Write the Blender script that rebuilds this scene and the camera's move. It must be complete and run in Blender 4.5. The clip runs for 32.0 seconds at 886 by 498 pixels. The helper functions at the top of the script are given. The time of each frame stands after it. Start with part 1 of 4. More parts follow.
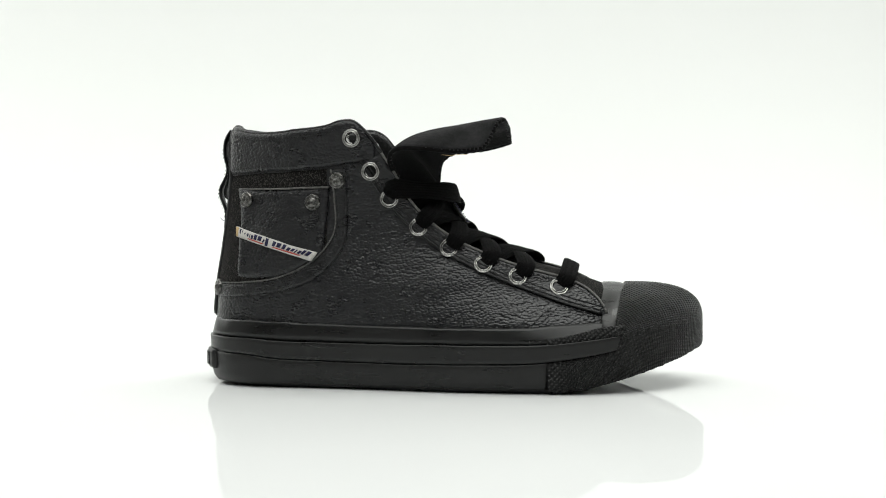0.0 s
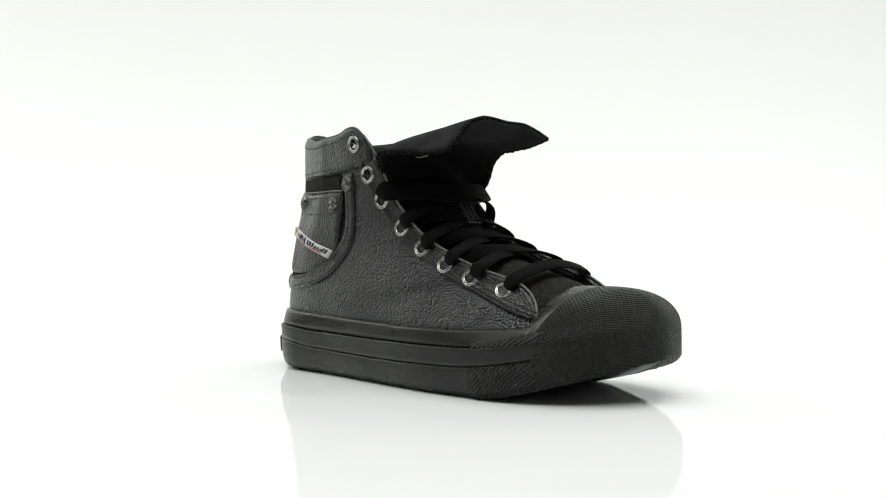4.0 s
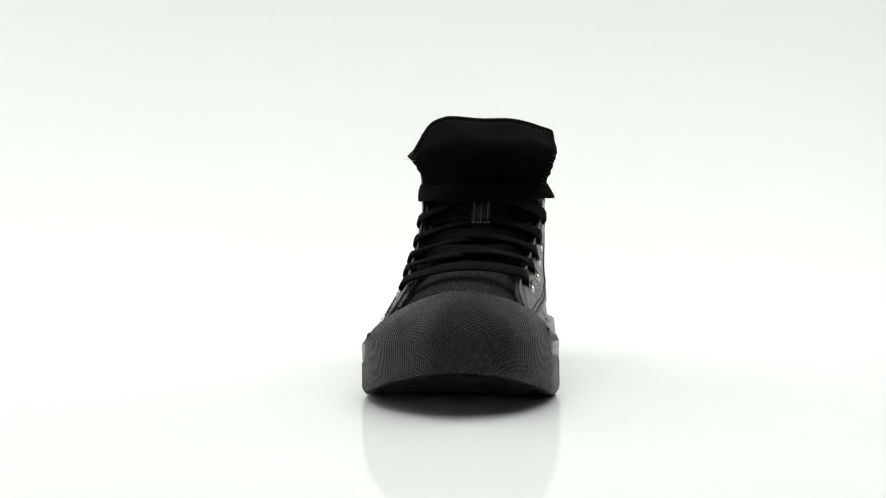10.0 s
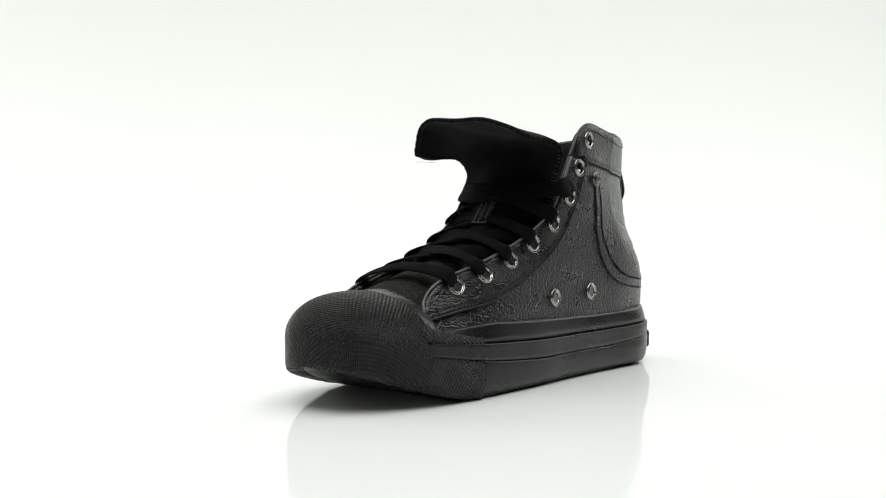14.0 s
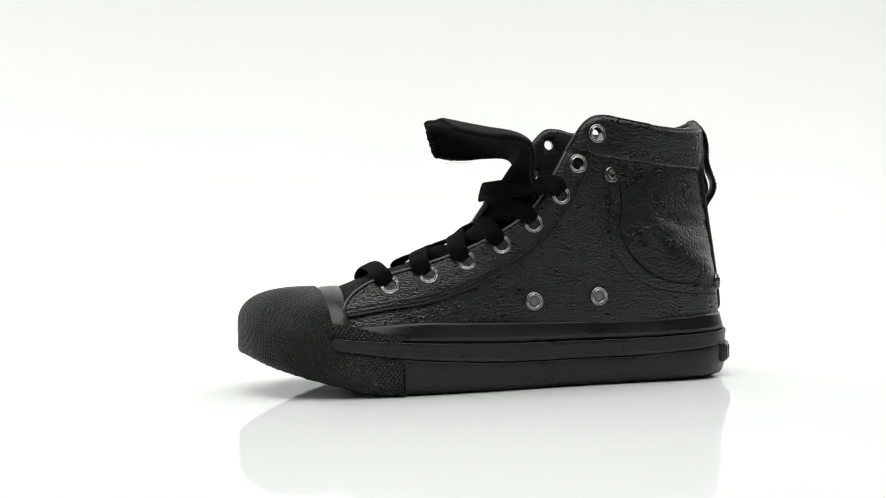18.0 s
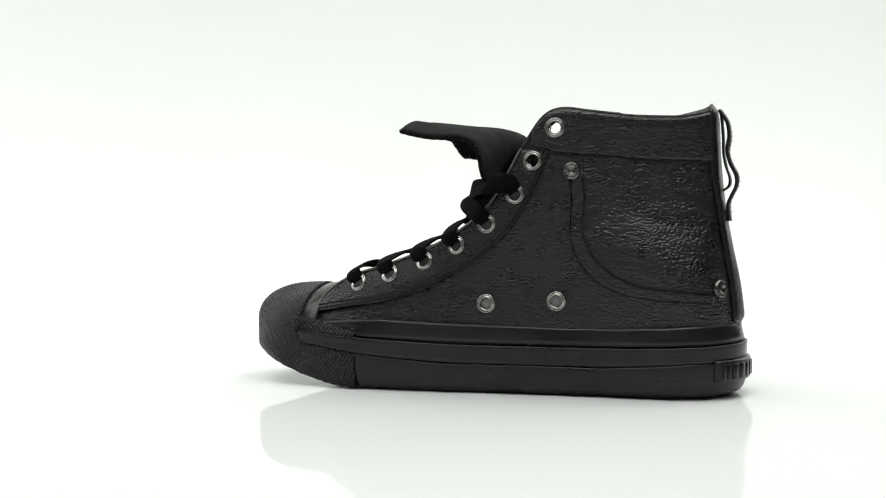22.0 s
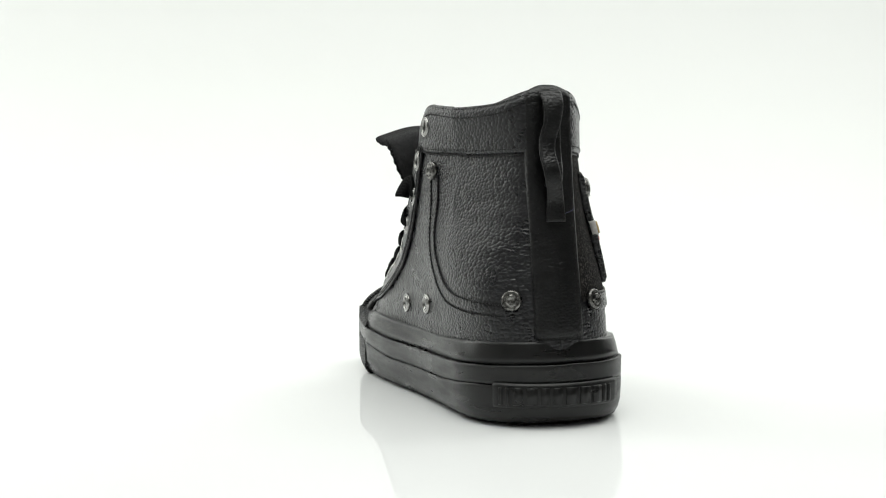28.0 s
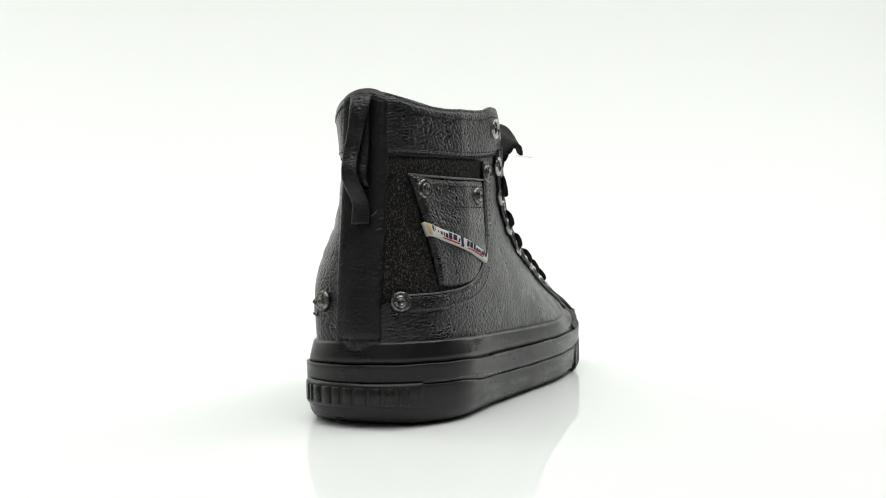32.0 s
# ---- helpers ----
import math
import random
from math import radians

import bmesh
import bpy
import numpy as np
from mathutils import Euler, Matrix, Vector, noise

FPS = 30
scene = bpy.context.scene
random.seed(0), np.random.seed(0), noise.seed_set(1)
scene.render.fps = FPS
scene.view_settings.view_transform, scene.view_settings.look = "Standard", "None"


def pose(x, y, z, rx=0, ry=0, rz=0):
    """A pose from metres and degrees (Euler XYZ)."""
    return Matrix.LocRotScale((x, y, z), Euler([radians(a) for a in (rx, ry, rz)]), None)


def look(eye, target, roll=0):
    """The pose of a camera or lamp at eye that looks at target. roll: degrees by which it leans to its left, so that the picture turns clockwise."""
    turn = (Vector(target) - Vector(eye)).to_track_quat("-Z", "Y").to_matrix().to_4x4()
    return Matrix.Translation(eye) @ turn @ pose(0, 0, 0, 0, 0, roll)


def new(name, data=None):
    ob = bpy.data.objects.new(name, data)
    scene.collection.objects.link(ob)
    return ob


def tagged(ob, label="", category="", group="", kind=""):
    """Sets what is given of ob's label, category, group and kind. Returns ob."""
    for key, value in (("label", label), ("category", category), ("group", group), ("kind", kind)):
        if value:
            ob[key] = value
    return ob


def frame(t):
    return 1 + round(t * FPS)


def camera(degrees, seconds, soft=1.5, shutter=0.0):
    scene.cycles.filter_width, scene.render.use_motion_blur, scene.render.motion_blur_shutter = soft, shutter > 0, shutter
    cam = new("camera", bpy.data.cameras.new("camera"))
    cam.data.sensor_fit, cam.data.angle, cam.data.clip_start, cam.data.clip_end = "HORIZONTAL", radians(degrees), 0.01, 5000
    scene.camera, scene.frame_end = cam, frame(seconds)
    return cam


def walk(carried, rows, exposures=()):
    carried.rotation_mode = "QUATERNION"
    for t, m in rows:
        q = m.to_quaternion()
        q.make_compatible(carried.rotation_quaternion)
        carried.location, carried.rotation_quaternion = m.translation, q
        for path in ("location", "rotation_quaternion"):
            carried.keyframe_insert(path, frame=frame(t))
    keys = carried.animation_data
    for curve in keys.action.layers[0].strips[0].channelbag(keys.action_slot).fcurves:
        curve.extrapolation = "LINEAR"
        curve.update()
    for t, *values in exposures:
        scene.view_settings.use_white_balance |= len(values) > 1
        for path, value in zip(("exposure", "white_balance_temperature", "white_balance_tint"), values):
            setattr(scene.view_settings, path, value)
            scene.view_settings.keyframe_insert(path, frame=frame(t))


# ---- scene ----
# Camera: stands still before a turntable.
cam = camera(45.67, 32.0, soft=1.05)
EYE = (0.0, -0.63, 0.0895)
STAND = look(EYE, (-0.0152, -0.0003, 0.0791), -0.66)
walk(cam, [(0.0, STAND), (32.0, STAND)],
     [(0, -0.40), (8, -0.40), (9, -0.47), (13, -0.49), (14, -0.41), (32, -0.40)])

# ---- light ----
world = bpy.data.worlds.new("studio")
scene.world = world
world.use_nodes = True
world.node_tree.nodes["Background"].inputs[0].default_value = (0.9, 0.95, 1.0, 1)
world.node_tree.nodes["Background"].inputs[1].default_value = 0.03


def softbox(name, eye, target, width, height, watts, color=(0.978, 1.0, 0.962)):
    lamp = bpy.data.lights.new(name, "AREA")
    lamp.shape, lamp.size, lamp.size_y = "RECTANGLE", width, height
    lamp.energy, lamp.color = watts, color
    ob = new(name, lamp)
    ob.matrix_world = look(eye, target)
    return ob


softbox("softbox_lamp", (-1.05, 0.56, 0.72), (0, 0, 0.10), 0.7, 1.0, 5.6)
softbox("softbox_lamp", (1.05, 0.80, 0.74), (0, 0, 0.10), 0.5, 1.0, 4.8)
softbox("overhead_lamp", (0.0, -0.38, 1.6), (0, -0.12, 0), 1.7, 1.6, 34.0)
# Two unseen lamps, added to set the backdrop's brightness from left to right.
softbox("backdrop_fill_lamp", (-0.8, 0.35, 1.5), (-0.1, 1.0, 0.4), 0.5, 0.6, 2.2)
softbox("backdrop_fill_lamp", (0.8, 0.35, 1.5), (0.15, 1.0, 0.4), 0.5, 0.6, 6.6)


# ---- materials ----
def material(name, color, rough=0.5, metal=0.0, spec=0.5):
    m = bpy.data.materials.new(name)
    m.use_nodes = True
    b = m.node_tree.nodes["Principled BSDF"]
    b.inputs["Base Color"].default_value = (*color, 1)
    b.inputs["Roughness"].default_value = rough
    b.inputs["Metallic"].default_value = metal
    b.inputs["Specular IOR Level"].default_value = spec
    return m, m.node_tree.nodes, m.node_tree.links, b


def coords(nodes, links, scale=(1, 1, 1), turn=(0, 0, 0), which="Object"):
    tc, mp = nodes.new("ShaderNodeTexCoord"), nodes.new("ShaderNodeMapping")
    links.new(tc.outputs[which], mp.inputs["Vector"])
    mp.inputs["Scale"].default_value = scale
    mp.inputs["Rotation"].default_value = turn
    return mp.outputs["Vector"]


def noise_tex(nodes, links, vec, scale, detail=3, rough=0.55):
    n = nodes.new("ShaderNodeTexNoise")
    n.inputs["Scale"].default_value, n.inputs["Detail"].default_value, n.inputs["Roughness"].default_value = scale, detail, rough
    links.new(vec, n.inputs["Vector"])
    return n.outputs["Fac"]


def ramp(nodes, links, fac, stops):
    r = nodes.new("ShaderNodeValToRGB")
    e = r.color_ramp.elements
    e[0].position, e[0].color = stops[0][0], (*stops[0][1], 1)
    e[1].position, e[1].color = stops[-1][0], (*stops[-1][1], 1)
    for p, c in stops[1:-1]:
        n = e.new(p)
        n.color = (*c, 1)
    links.new(fac, r.inputs["Fac"])
    return r.outputs["Color"]


def gray(v):
    return (v, v, v)


def math_node(nodes, links, op, a, b):
    n = nodes.new("ShaderNodeMath")
    n.operation = op
    for i, v in enumerate((a, b)):
        if isinstance(v, (int, float)):
            n.inputs[i].default_value = v
        elif v is not None:
            links.new(v, n.inputs[i])
    return n.outputs[0]


def bump(nodes, links, b, height, strength, distance, before=None):
    n = nodes.new("ShaderNodeBump")
    n.inputs["Strength"].default_value, n.inputs["Distance"].default_value = strength, distance
    links.new(height, n.inputs["Height"])
    if before is not None:
        links.new(before, n.inputs["Normal"])
    links.new(n.outputs["Normal"], b.inputs["Normal"])
    return n.outputs["Normal"]


def leather(name, base, rough, cell=1.9, depth=0.0004, spec=0.5, swell=0.8):
    """Pebbled grain: rounded cells of that width in mm, longer along the hide, parted by fine creases, over slow swells."""
    m, N, L, b = material(name, base, rough, 0, spec)
    v = coords(N, L)
    warp = N.new("ShaderNodeTexNoise")
    warp.inputs["Scale"].default_value, warp.inputs["Detail"].default_value = 220, 1
    L.new(v, warp.inputs["Vector"])
    vec = N.new("ShaderNodeVectorMath")
    vec.operation = "MULTIPLY_ADD"
    L.new(warp.outputs["Color"], vec.inputs[0])
    vec.inputs[1].default_value = (0.0009, 0.0009, 0.0009)
    L.new(v, vec.inputs[2])
    st = N.new("ShaderNodeMapping")
    st.inputs["Scale"].default_value = (0.86, 0.86, 1.2)
    st.inputs["Rotation"].default_value = (0, 0.25, 0)
    L.new(vec.outputs[0], st.inputs["Vector"])
    vo = N.new("ShaderNodeTexVoronoi")
    vo.feature = "F1"
    vo.inputs["Scale"].default_value, vo.inputs["Randomness"].default_value = 1000 / cell, 0.8
    L.new(st.outputs["Vector"], vo.inputs["Vector"])
    d = vo.outputs["Distance"]
    dome = math_node(N, L, "SUBTRACT", 1.0, math_node(N, L, "MULTIPLY", math_node(N, L, "MULTIPLY", d, d), 1.9))
    fine = noise_tex(N, L, v, 1600, 2)
    wrinkle = noise_tex(N, L, coords(N, L, (110, 110, 420)), 1.0, 2)
    big = noise_tex(N, L, coords(N, L, (24, 24, 34)), 1.0, 1)
    mask = ramp(N, L, noise_tex(N, L, v, 45, 2), [(0.3, gray(0.85)), (0.65, gray(1))])
    h = math_node(N, L, "MULTIPLY", math_node(N, L, "ADD", dome, math_node(N, L, "MULTIPLY", wrinkle, 0.2)), mask)
    h = math_node(N, L, "ADD", h, math_node(N, L, "MULTIPLY", fine, 0.05))
    h = math_node(N, L, "ADD", h, math_node(N, L, "MULTIPLY", big, swell))
    bump(N, L, b, h, 1.0, depth)
    # Crease shade put into the colour: base halves towards the cell edges.
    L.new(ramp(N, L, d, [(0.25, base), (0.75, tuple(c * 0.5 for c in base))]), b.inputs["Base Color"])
    rr = ramp(N, L, noise_tex(N, L, v, 90, 3), [(0.35, gray(rough + 0.06)), (0.65, gray(rough - 0.04))])
    L.new(rr, b.inputs["Roughness"])
    return m


def felt(name, base, rough=1.0):
    """Soft cotton with a fluffy, uneven nap."""
    m, N, L, b = material(name, base, rough, 0, 0.1)
    v = coords(N, L)
    n, fine, big = noise_tex(N, L, v, 420, 4, 0.7), noise_tex(N, L, v, 1700, 2), noise_tex(N, L, v, 70, 3)
    k = math_node(N, L, "ADD", n, math_node(N, L, "MULTIPLY", fine, 0.5))
    L.new(ramp(N, L, math_node(N, L, "MULTIPLY", k, big), [(0.2, tuple(c * 0.7 for c in base)), (0.6, tuple(c * 1.7 for c in base))]), b.inputs["Base Color"])
    bump(N, L, b, k, 0.7, 0.0005)
    b.inputs["Sheen Weight"].default_value = 0.02
    b.inputs["Sheen Roughness"].default_value = 0.5
    return m


def knurled(name, base, rough, pitch=3.0):
    """Rubber moulded with a lattice of small points, laid out in millimetres over the unrolled surface."""
    m, N, L, b = material(name, base, rough, 0, 0.3)
    v = coords(N, L)
    uv = coords(N, L, which="UV")
    sep = N.new("ShaderNodeSeparateXYZ")
    L.new(uv, sep.inputs[0])
    p = math_node(N, L, "ADD", sep.outputs[0], sep.outputs[1])
    q = math_node(N, L, "SUBTRACT", sep.outputs[0], sep.outputs[1])
    cp, cq = (math_node(N, L, "COSINE", math_node(N, L, "MULTIPLY", o, 2 * math.pi / pitch), 0) for o in (p, q))
    h = math_node(N, L, "ADD", cp, cq)
    wear = noise_tex(N, L, v, 38, 3)
    worn = ramp(N, L, wear, [(0.32, gray(0.45)), (0.5, gray(1))])
    h = math_node(N, L, "MULTIPLY", h, worn)
    h = math_node(N, L, "ADD", h, math_node(N, L, "MULTIPLY", noise_tex(N, L, v, 700, 3), 0.5))
    bump(N, L, b, h, 1.0, 0.00034)
    L.new(ramp(N, L, wear, [(0.3, tuple(c * 1.35 for c in base)), (0.75, tuple(c * 0.85 for c in base))]), b.inputs["Base Color"])
    L.new(ramp(N, L, wear, [(0.35, gray(rough - 0.05)), (0.65, gray(rough + 0.1))]), b.inputs["Roughness"])
    return m


def woven_lace(name, base):
    """Flat braid: ribs along the length crossed by fine picks, in millimetres along and across the band."""
    m, N, L, b = material(name, base, 0.95, 0, 0.1)
    sep = N.new("ShaderNodeSeparateXYZ")
    L.new(coords(N, L, which="UV"), sep.inputs[0])
    rib = math_node(N, L, "SINE", math_node(N, L, "MULTIPLY", sep.outputs[1], 2 * math.pi / 1.7), 0)
    pick = math_node(N, L, "SINE", math_node(N, L, "ADD", math_node(N, L, "MULTIPLY", sep.outputs[0], 2 * math.pi / 1.2), math_node(N, L, "MULTIPLY", rib, 1.2)), 0)
    k = math_node(N, L, "ADD", rib, math_node(N, L, "MULTIPLY", pick, 0.6))
    k = math_node(N, L, "ADD", k, noise_tex(N, L, coords(N, L), 1200, 3))
    L.new(ramp(N, L, math_node(N, L, "MULTIPLY", k, 0.3), [(0.2, tuple(c * 0.6 for c in base)), (0.9, tuple(c * 1.9 for c in base))]), b.inputs["Base Color"])
    bump(N, L, b, k, 0.7, 0.00013)
    b.inputs["Sheen Weight"].default_value = 0.01
    b.inputs["Sheen Roughness"].default_value = 0.5
    return m


def tweed(name, base, flecks, cell=1500):
    """Coarse dark weave with single paler threads showing as flecks."""
    m, N, L, b = material(name, base, 0.95, 0, 0.15)
    v = coords(N, L, (1, 1, 0.6), (0.3, 0.5, 0.3))
    vo = N.new("ShaderNodeTexVoronoi")
    vo.inputs["Scale"].default_value = cell
    L.new(v, vo.inputs["Vector"])
    sep = N.new("ShaderNodeSeparateXYZ")
    L.new(vo.outputs["Color"], sep.inputs[0])
    L.new(ramp(N, L, sep.outputs[0], [(0.4, base)] + [(0.62 + 0.12 * i, c) for i, c in enumerate(flecks)]), b.inputs["Base Color"])
    bump(N, L, b, math_node(N, L, "ADD", vo.outputs["Distance"], noise_tex(N, L, v, 500, 3)), 0.9, 0.0002)
    return m


def cloth(name, base, scale, rough=0.9, light=2.2, turn=0.0, depth=0.0006):
    m, N, L, b = material(name, base, rough, 0, 0.25)
    v = coords(N, L, (1, 1, 1), (0, turn, 0))
    w1, w2 = N.new("ShaderNodeTexWave"), N.new("ShaderNodeTexWave")
    for w, d in ((w1, "X"), (w2, "Z")):
        w.bands_direction = d
        w.inputs["Scale"].default_value = scale
        w.inputs["Distortion"].default_value = 1.4
        w.inputs["Detail"].default_value = 1.5
        w.inputs["Detail Scale"].default_value = 3.0
        L.new(v, w.inputs["Vector"])
    h = math_node(N, L, "MULTIPLY", w1.outputs["Fac"], w2.outputs["Fac"])
    n = noise_tex(N, L, v, 700, 3)
    big = noise_tex(N, L, v, 60, 2)
    k = math_node(N, L, "ADD", math_node(N, L, "MULTIPLY", h, 0.6), math_node(N, L, "MULTIPLY", n, 0.7))
    k = math_node(N, L, "MULTIPLY", k, math_node(N, L, "ADD", big, 0.5))
    L.new(ramp(N, L, k, [(0.3, base), (0.95, tuple(c * light for c in base))]), b.inputs["Base Color"])
    bump(N, L, b, k, 0.9, depth)
    b.inputs["Sheen Weight"].default_value = 0.06
    b.inputs["Sheen Roughness"].default_value = 0.5
    return m


def rubber(name, base, rough, dust=0.0):
    m, N, L, b = material(name, base, rough, 0, 0.34)
    v = coords(N, L)
    big, fine = noise_tex(N, L, v, 30, 4), noise_tex(N, L, v, 900, 3)
    L.new(ramp(N, L, big, [(0.35, tuple(c * 0.8 for c in base)), (0.7, tuple(c * 1.25 + dust for c in base))]), b.inputs["Base Color"])
    streak = noise_tex(N, L, coords(N, L, (40, 40, 260)), 1.0, 3)
    L.new(ramp(N, L, math_node(N, L, "MULTIPLY", big, streak), [(0.12, gray(rough - 0.1)), (0.42, gray(rough + 0.12))]), b.inputs["Roughness"])
    bump(N, L, b, math_node(N, L, "ADD", math_node(N, L, "MULTIPLY", fine, 0.25), big), 0.35, 0.0008)
    return m


def metal(name, base, rough, patina=0.5):
    m, N, L, b = material(name, base, rough, 1.0)
    v = coords(N, L)
    n = noise_tex(N, L, v, 500, 4)
    L.new(ramp(N, L, n, [(0.35, tuple(c * patina for c in base)), (0.65, base)]), b.inputs["Base Color"])
    L.new(ramp(N, L, n, [(0.3, gray(rough + 0.15)), (0.7, gray(rough))]), b.inputs["Roughness"])
    return m


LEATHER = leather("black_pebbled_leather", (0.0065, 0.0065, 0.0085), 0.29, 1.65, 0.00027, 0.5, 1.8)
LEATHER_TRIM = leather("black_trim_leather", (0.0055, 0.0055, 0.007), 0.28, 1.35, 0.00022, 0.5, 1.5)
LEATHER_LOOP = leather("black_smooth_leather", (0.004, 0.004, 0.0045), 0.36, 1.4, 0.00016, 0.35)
LEATHER_EDGE = leather("worn_leather_edge", (0.13, 0.127, 0.12), 0.5, 1.2, 0.0001)
LINING = cloth("black_lining", (0.004, 0.004, 0.004), 380, 0.95)
DENIM = tweed("black_flecked_denim", (0.006, 0.006, 0.006), [(0.009, 0.009, 0.0095), (0.022, 0.02, 0.018), (0.05, 0.047, 0.042)], 2300)
POCKET_CLOTH = tweed("charcoal_denim", (0.0055, 0.0052, 0.005), [(0.009, 0.0084, 0.008), (0.019, 0.0175, 0.0165), (0.05, 0.046, 0.043)], 2600)
TONGUE_CLOTH = felt("black_tongue_cloth", (0.0045, 0.0045, 0.0046))
CANVAS = felt("charcoal_canvas", (0.018, 0.018, 0.0185))
LACE_CLOTH = woven_lace("black_cotton_lace", (0.0026, 0.0026, 0.0027))
RUBBER = rubber("black_rubber", (0.008, 0.008, 0.008), 0.33, 0.003)
RUBBER_TOE = knurled("black_knurled_rubber", (0.0065, 0.0065, 0.0065), 0.42)
RUBBER_SMOOTH = rubber("smooth_grey_rubber", (0.026, 0.026, 0.025), 0.3)
NICKEL = metal("nickel_ring", (0.42, 0.415, 0.40), 0.10, 0.6)
PEWTER = metal("pewter_rivet", (0.24, 0.236, 0.225), 0.2, 0.2)
THREAD_PALE = cloth("faded_black_thread", (0.02, 0.02, 0.02), 900, 0.8, 2.0)
THREAD = cloth("black_thread", (0.007, 0.007, 0.008), 900, 0.7, 1.5)


def plain(name, base, rough=0.8):
    m, N, L, b = material(name, base, rough, 0, 0.3)
    n = noise_tex(N, L, coords(N, L), 800, 3)
    L.new(ramp(N, L, n, [(0.3, tuple(c * 0.8 for c in base)), (0.7, base)]), b.inputs["Base Color"])
    return m


LABEL_WHITE = plain("label_white", (0.62, 0.60, 0.57))
LABEL_INK = plain("label_navy", (0.02, 0.02, 0.06))
LABEL_RED = plain("label_red", (0.45, 0.06, 0.05))
LABEL_TAN = plain("label_tan", (0.55, 0.40, 0.20))
VENT_GREY = plain("grey_mesh", (0.20, 0.20, 0.20), 0.5)
KEEPER_GREY = plain("grey_thread", (0.22, 0.21, 0.20))
GREY_THREAD = plain("grey_blue_thread", (0.10, 0.10, 0.16))


def white_surface(name, base, rough, spec, wear):
    m, N, L, b = material(name, base, rough, 0, spec)
    n = noise_tex(N, L, coords(N, L), 3.0, 4)
    L.new(ramp(N, L, n, [(0.3, tuple(c * (1 - wear) for c in base)), (0.7, base)]), b.inputs["Base Color"])
    return m, N, L, b


PAPER = white_surface("white_backdrop_paper", (0.86, 0.87, 0.86), 0.9, 0.1, 0.015)[0]
ACRYLIC, _n, _l, _b = white_surface("glossy_white_acrylic", (0.84, 0.85, 0.85), 0.05, 0.5, 0.01)
_b.inputs["IOR"].default_value = 1.13
_s = noise_tex(_n, _l, coords(_n, _l), 14, 3)
_l.new(ramp(_n, _l, _s, [(0.3, gray(0.005)), (0.75, gray(0.03))]), _b.inputs["Roughness"])
# Unseen room: tones made up to set how much fill each side bounces back.
ROOM_DARK = white_surface("charcoal_unseen_wall", (0.09, 0.09, 0.09), 0.8, 0.2, 0.05)[0]
ROOM_GREY = white_surface("mid_grey_unseen_wall", (0.36, 0.36, 0.355), 0.8, 0.2, 0.05)[0]
ROOM = white_surface("white_unseen_bounce", (0.66, 0.66, 0.65), 0.8, 0.2, 0.05)[0]


# ---- mesh helpers ----
def link_mesh(name, verts, faces, mat, parent=None, label="", smooth=True):
    me = bpy.data.meshes.new(name)
    me.from_pydata([tuple(v) for v in verts], [], faces)
    me.update()
    if smooth:
        me.polygons.foreach_set("use_smooth", [True] * len(me.polygons))
    me.materials.append(mat)
    ob = new(name, me)
    if parent is not None:
        ob.parent = parent
    if label:
        tagged(ob, label)
    return ob


def fix_normals(ob):
    bm = bmesh.new()
    bm.from_mesh(ob.data)
    bmesh.ops.recalc_face_normals(bm, faces=bm.faces)
    bm.to_mesh(ob.data)
    bm.free()
    return ob


def part(name, bm, mat, parent, label="", smooth=True):
    me = bpy.data.meshes.new(name)
    bmesh.ops.recalc_face_normals(bm, faces=bm.faces)
    bm.to_mesh(me)
    bm.free()
    if smooth:
        me.polygons.foreach_set("use_smooth", [True] * len(me.polygons))
    me.materials.append(mat)
    ob = new(name, me)
    ob.parent = parent
    if label:
        tagged(ob, label)
    return ob


def lay_out(ob, flat):
    """Gives each vertex its place (mm) on the unrolled surface."""
    me = ob.data
    layer = me.uv_layers.new(name="unrolled")
    ids = np.empty(len(me.loops), dtype=np.int32)
    me.loops.foreach_get("vertex_index", ids)
    layer.data.foreach_set("uv", np.asarray(flat, dtype=np.float32)[ids].ravel())
    return ob


def curve(points, kind="smooth"):
    """A function of x through points, monotone between them."""
    xs = np.array([p[0] for p in points], float)
    ys = np.array([p[1] for p in points], float)
    if kind == "smooth":
        d = np.diff(ys) / np.diff(xs)
        s = np.concatenate([[d[0]], np.where(d[1:] * d[:-1] > 0, 2 * d[1:] * d[:-1] / (d[1:] + d[:-1] + 1e-12), 0), [d[-1]]])

        def f(x):
            x = min(max(x, xs[0]), xs[-1])
            k = min(int(np.searchsorted(xs, x, side="right")) - 1, len(xs) - 2)
            h = xs[k + 1] - xs[k]
            t = (x - xs[k]) / h
            return ((2 * t**3 - 3 * t**2 + 1) * ys[k] + (t**3 - 2 * t**2 + t) * h * s[k]
                    + (-2 * t**3 + 3 * t**2) * ys[k + 1] + (t**3 - t**2) * h * s[k + 1])
        return f
    return lambda x: float(np.interp(x, xs, ys))


def spline(points, n):
    """n points along a smooth curve through points of any dimension, evenly by arc length."""
    p = np.array(points, float)
    ext = np.vstack([2 * p[0] - p[1], p, 2 * p[-1] - p[-2]])
    out = []
    for k in range(1, len(ext) - 2):
        a, b, c, d = ext[k - 1:k + 3]
        for t in np.linspace(0, 1, 24, endpoint=False):
            out.append(0.5 * (2 * b + (c - a) * t + (2 * a - 5 * b + 4 * c - d) * t**2 + (3 * b - a - 3 * c + d) * t**3))
    out.append(p[-1])
    out = np.array(out)
    s = np.concatenate([[0], np.cumsum(np.linalg.norm(np.diff(out, axis=0), axis=1))])
    return np.stack([np.interp(np.linspace(0, s[-1], n), s, out[:, k]) for k in range(out.shape[1])], 1)


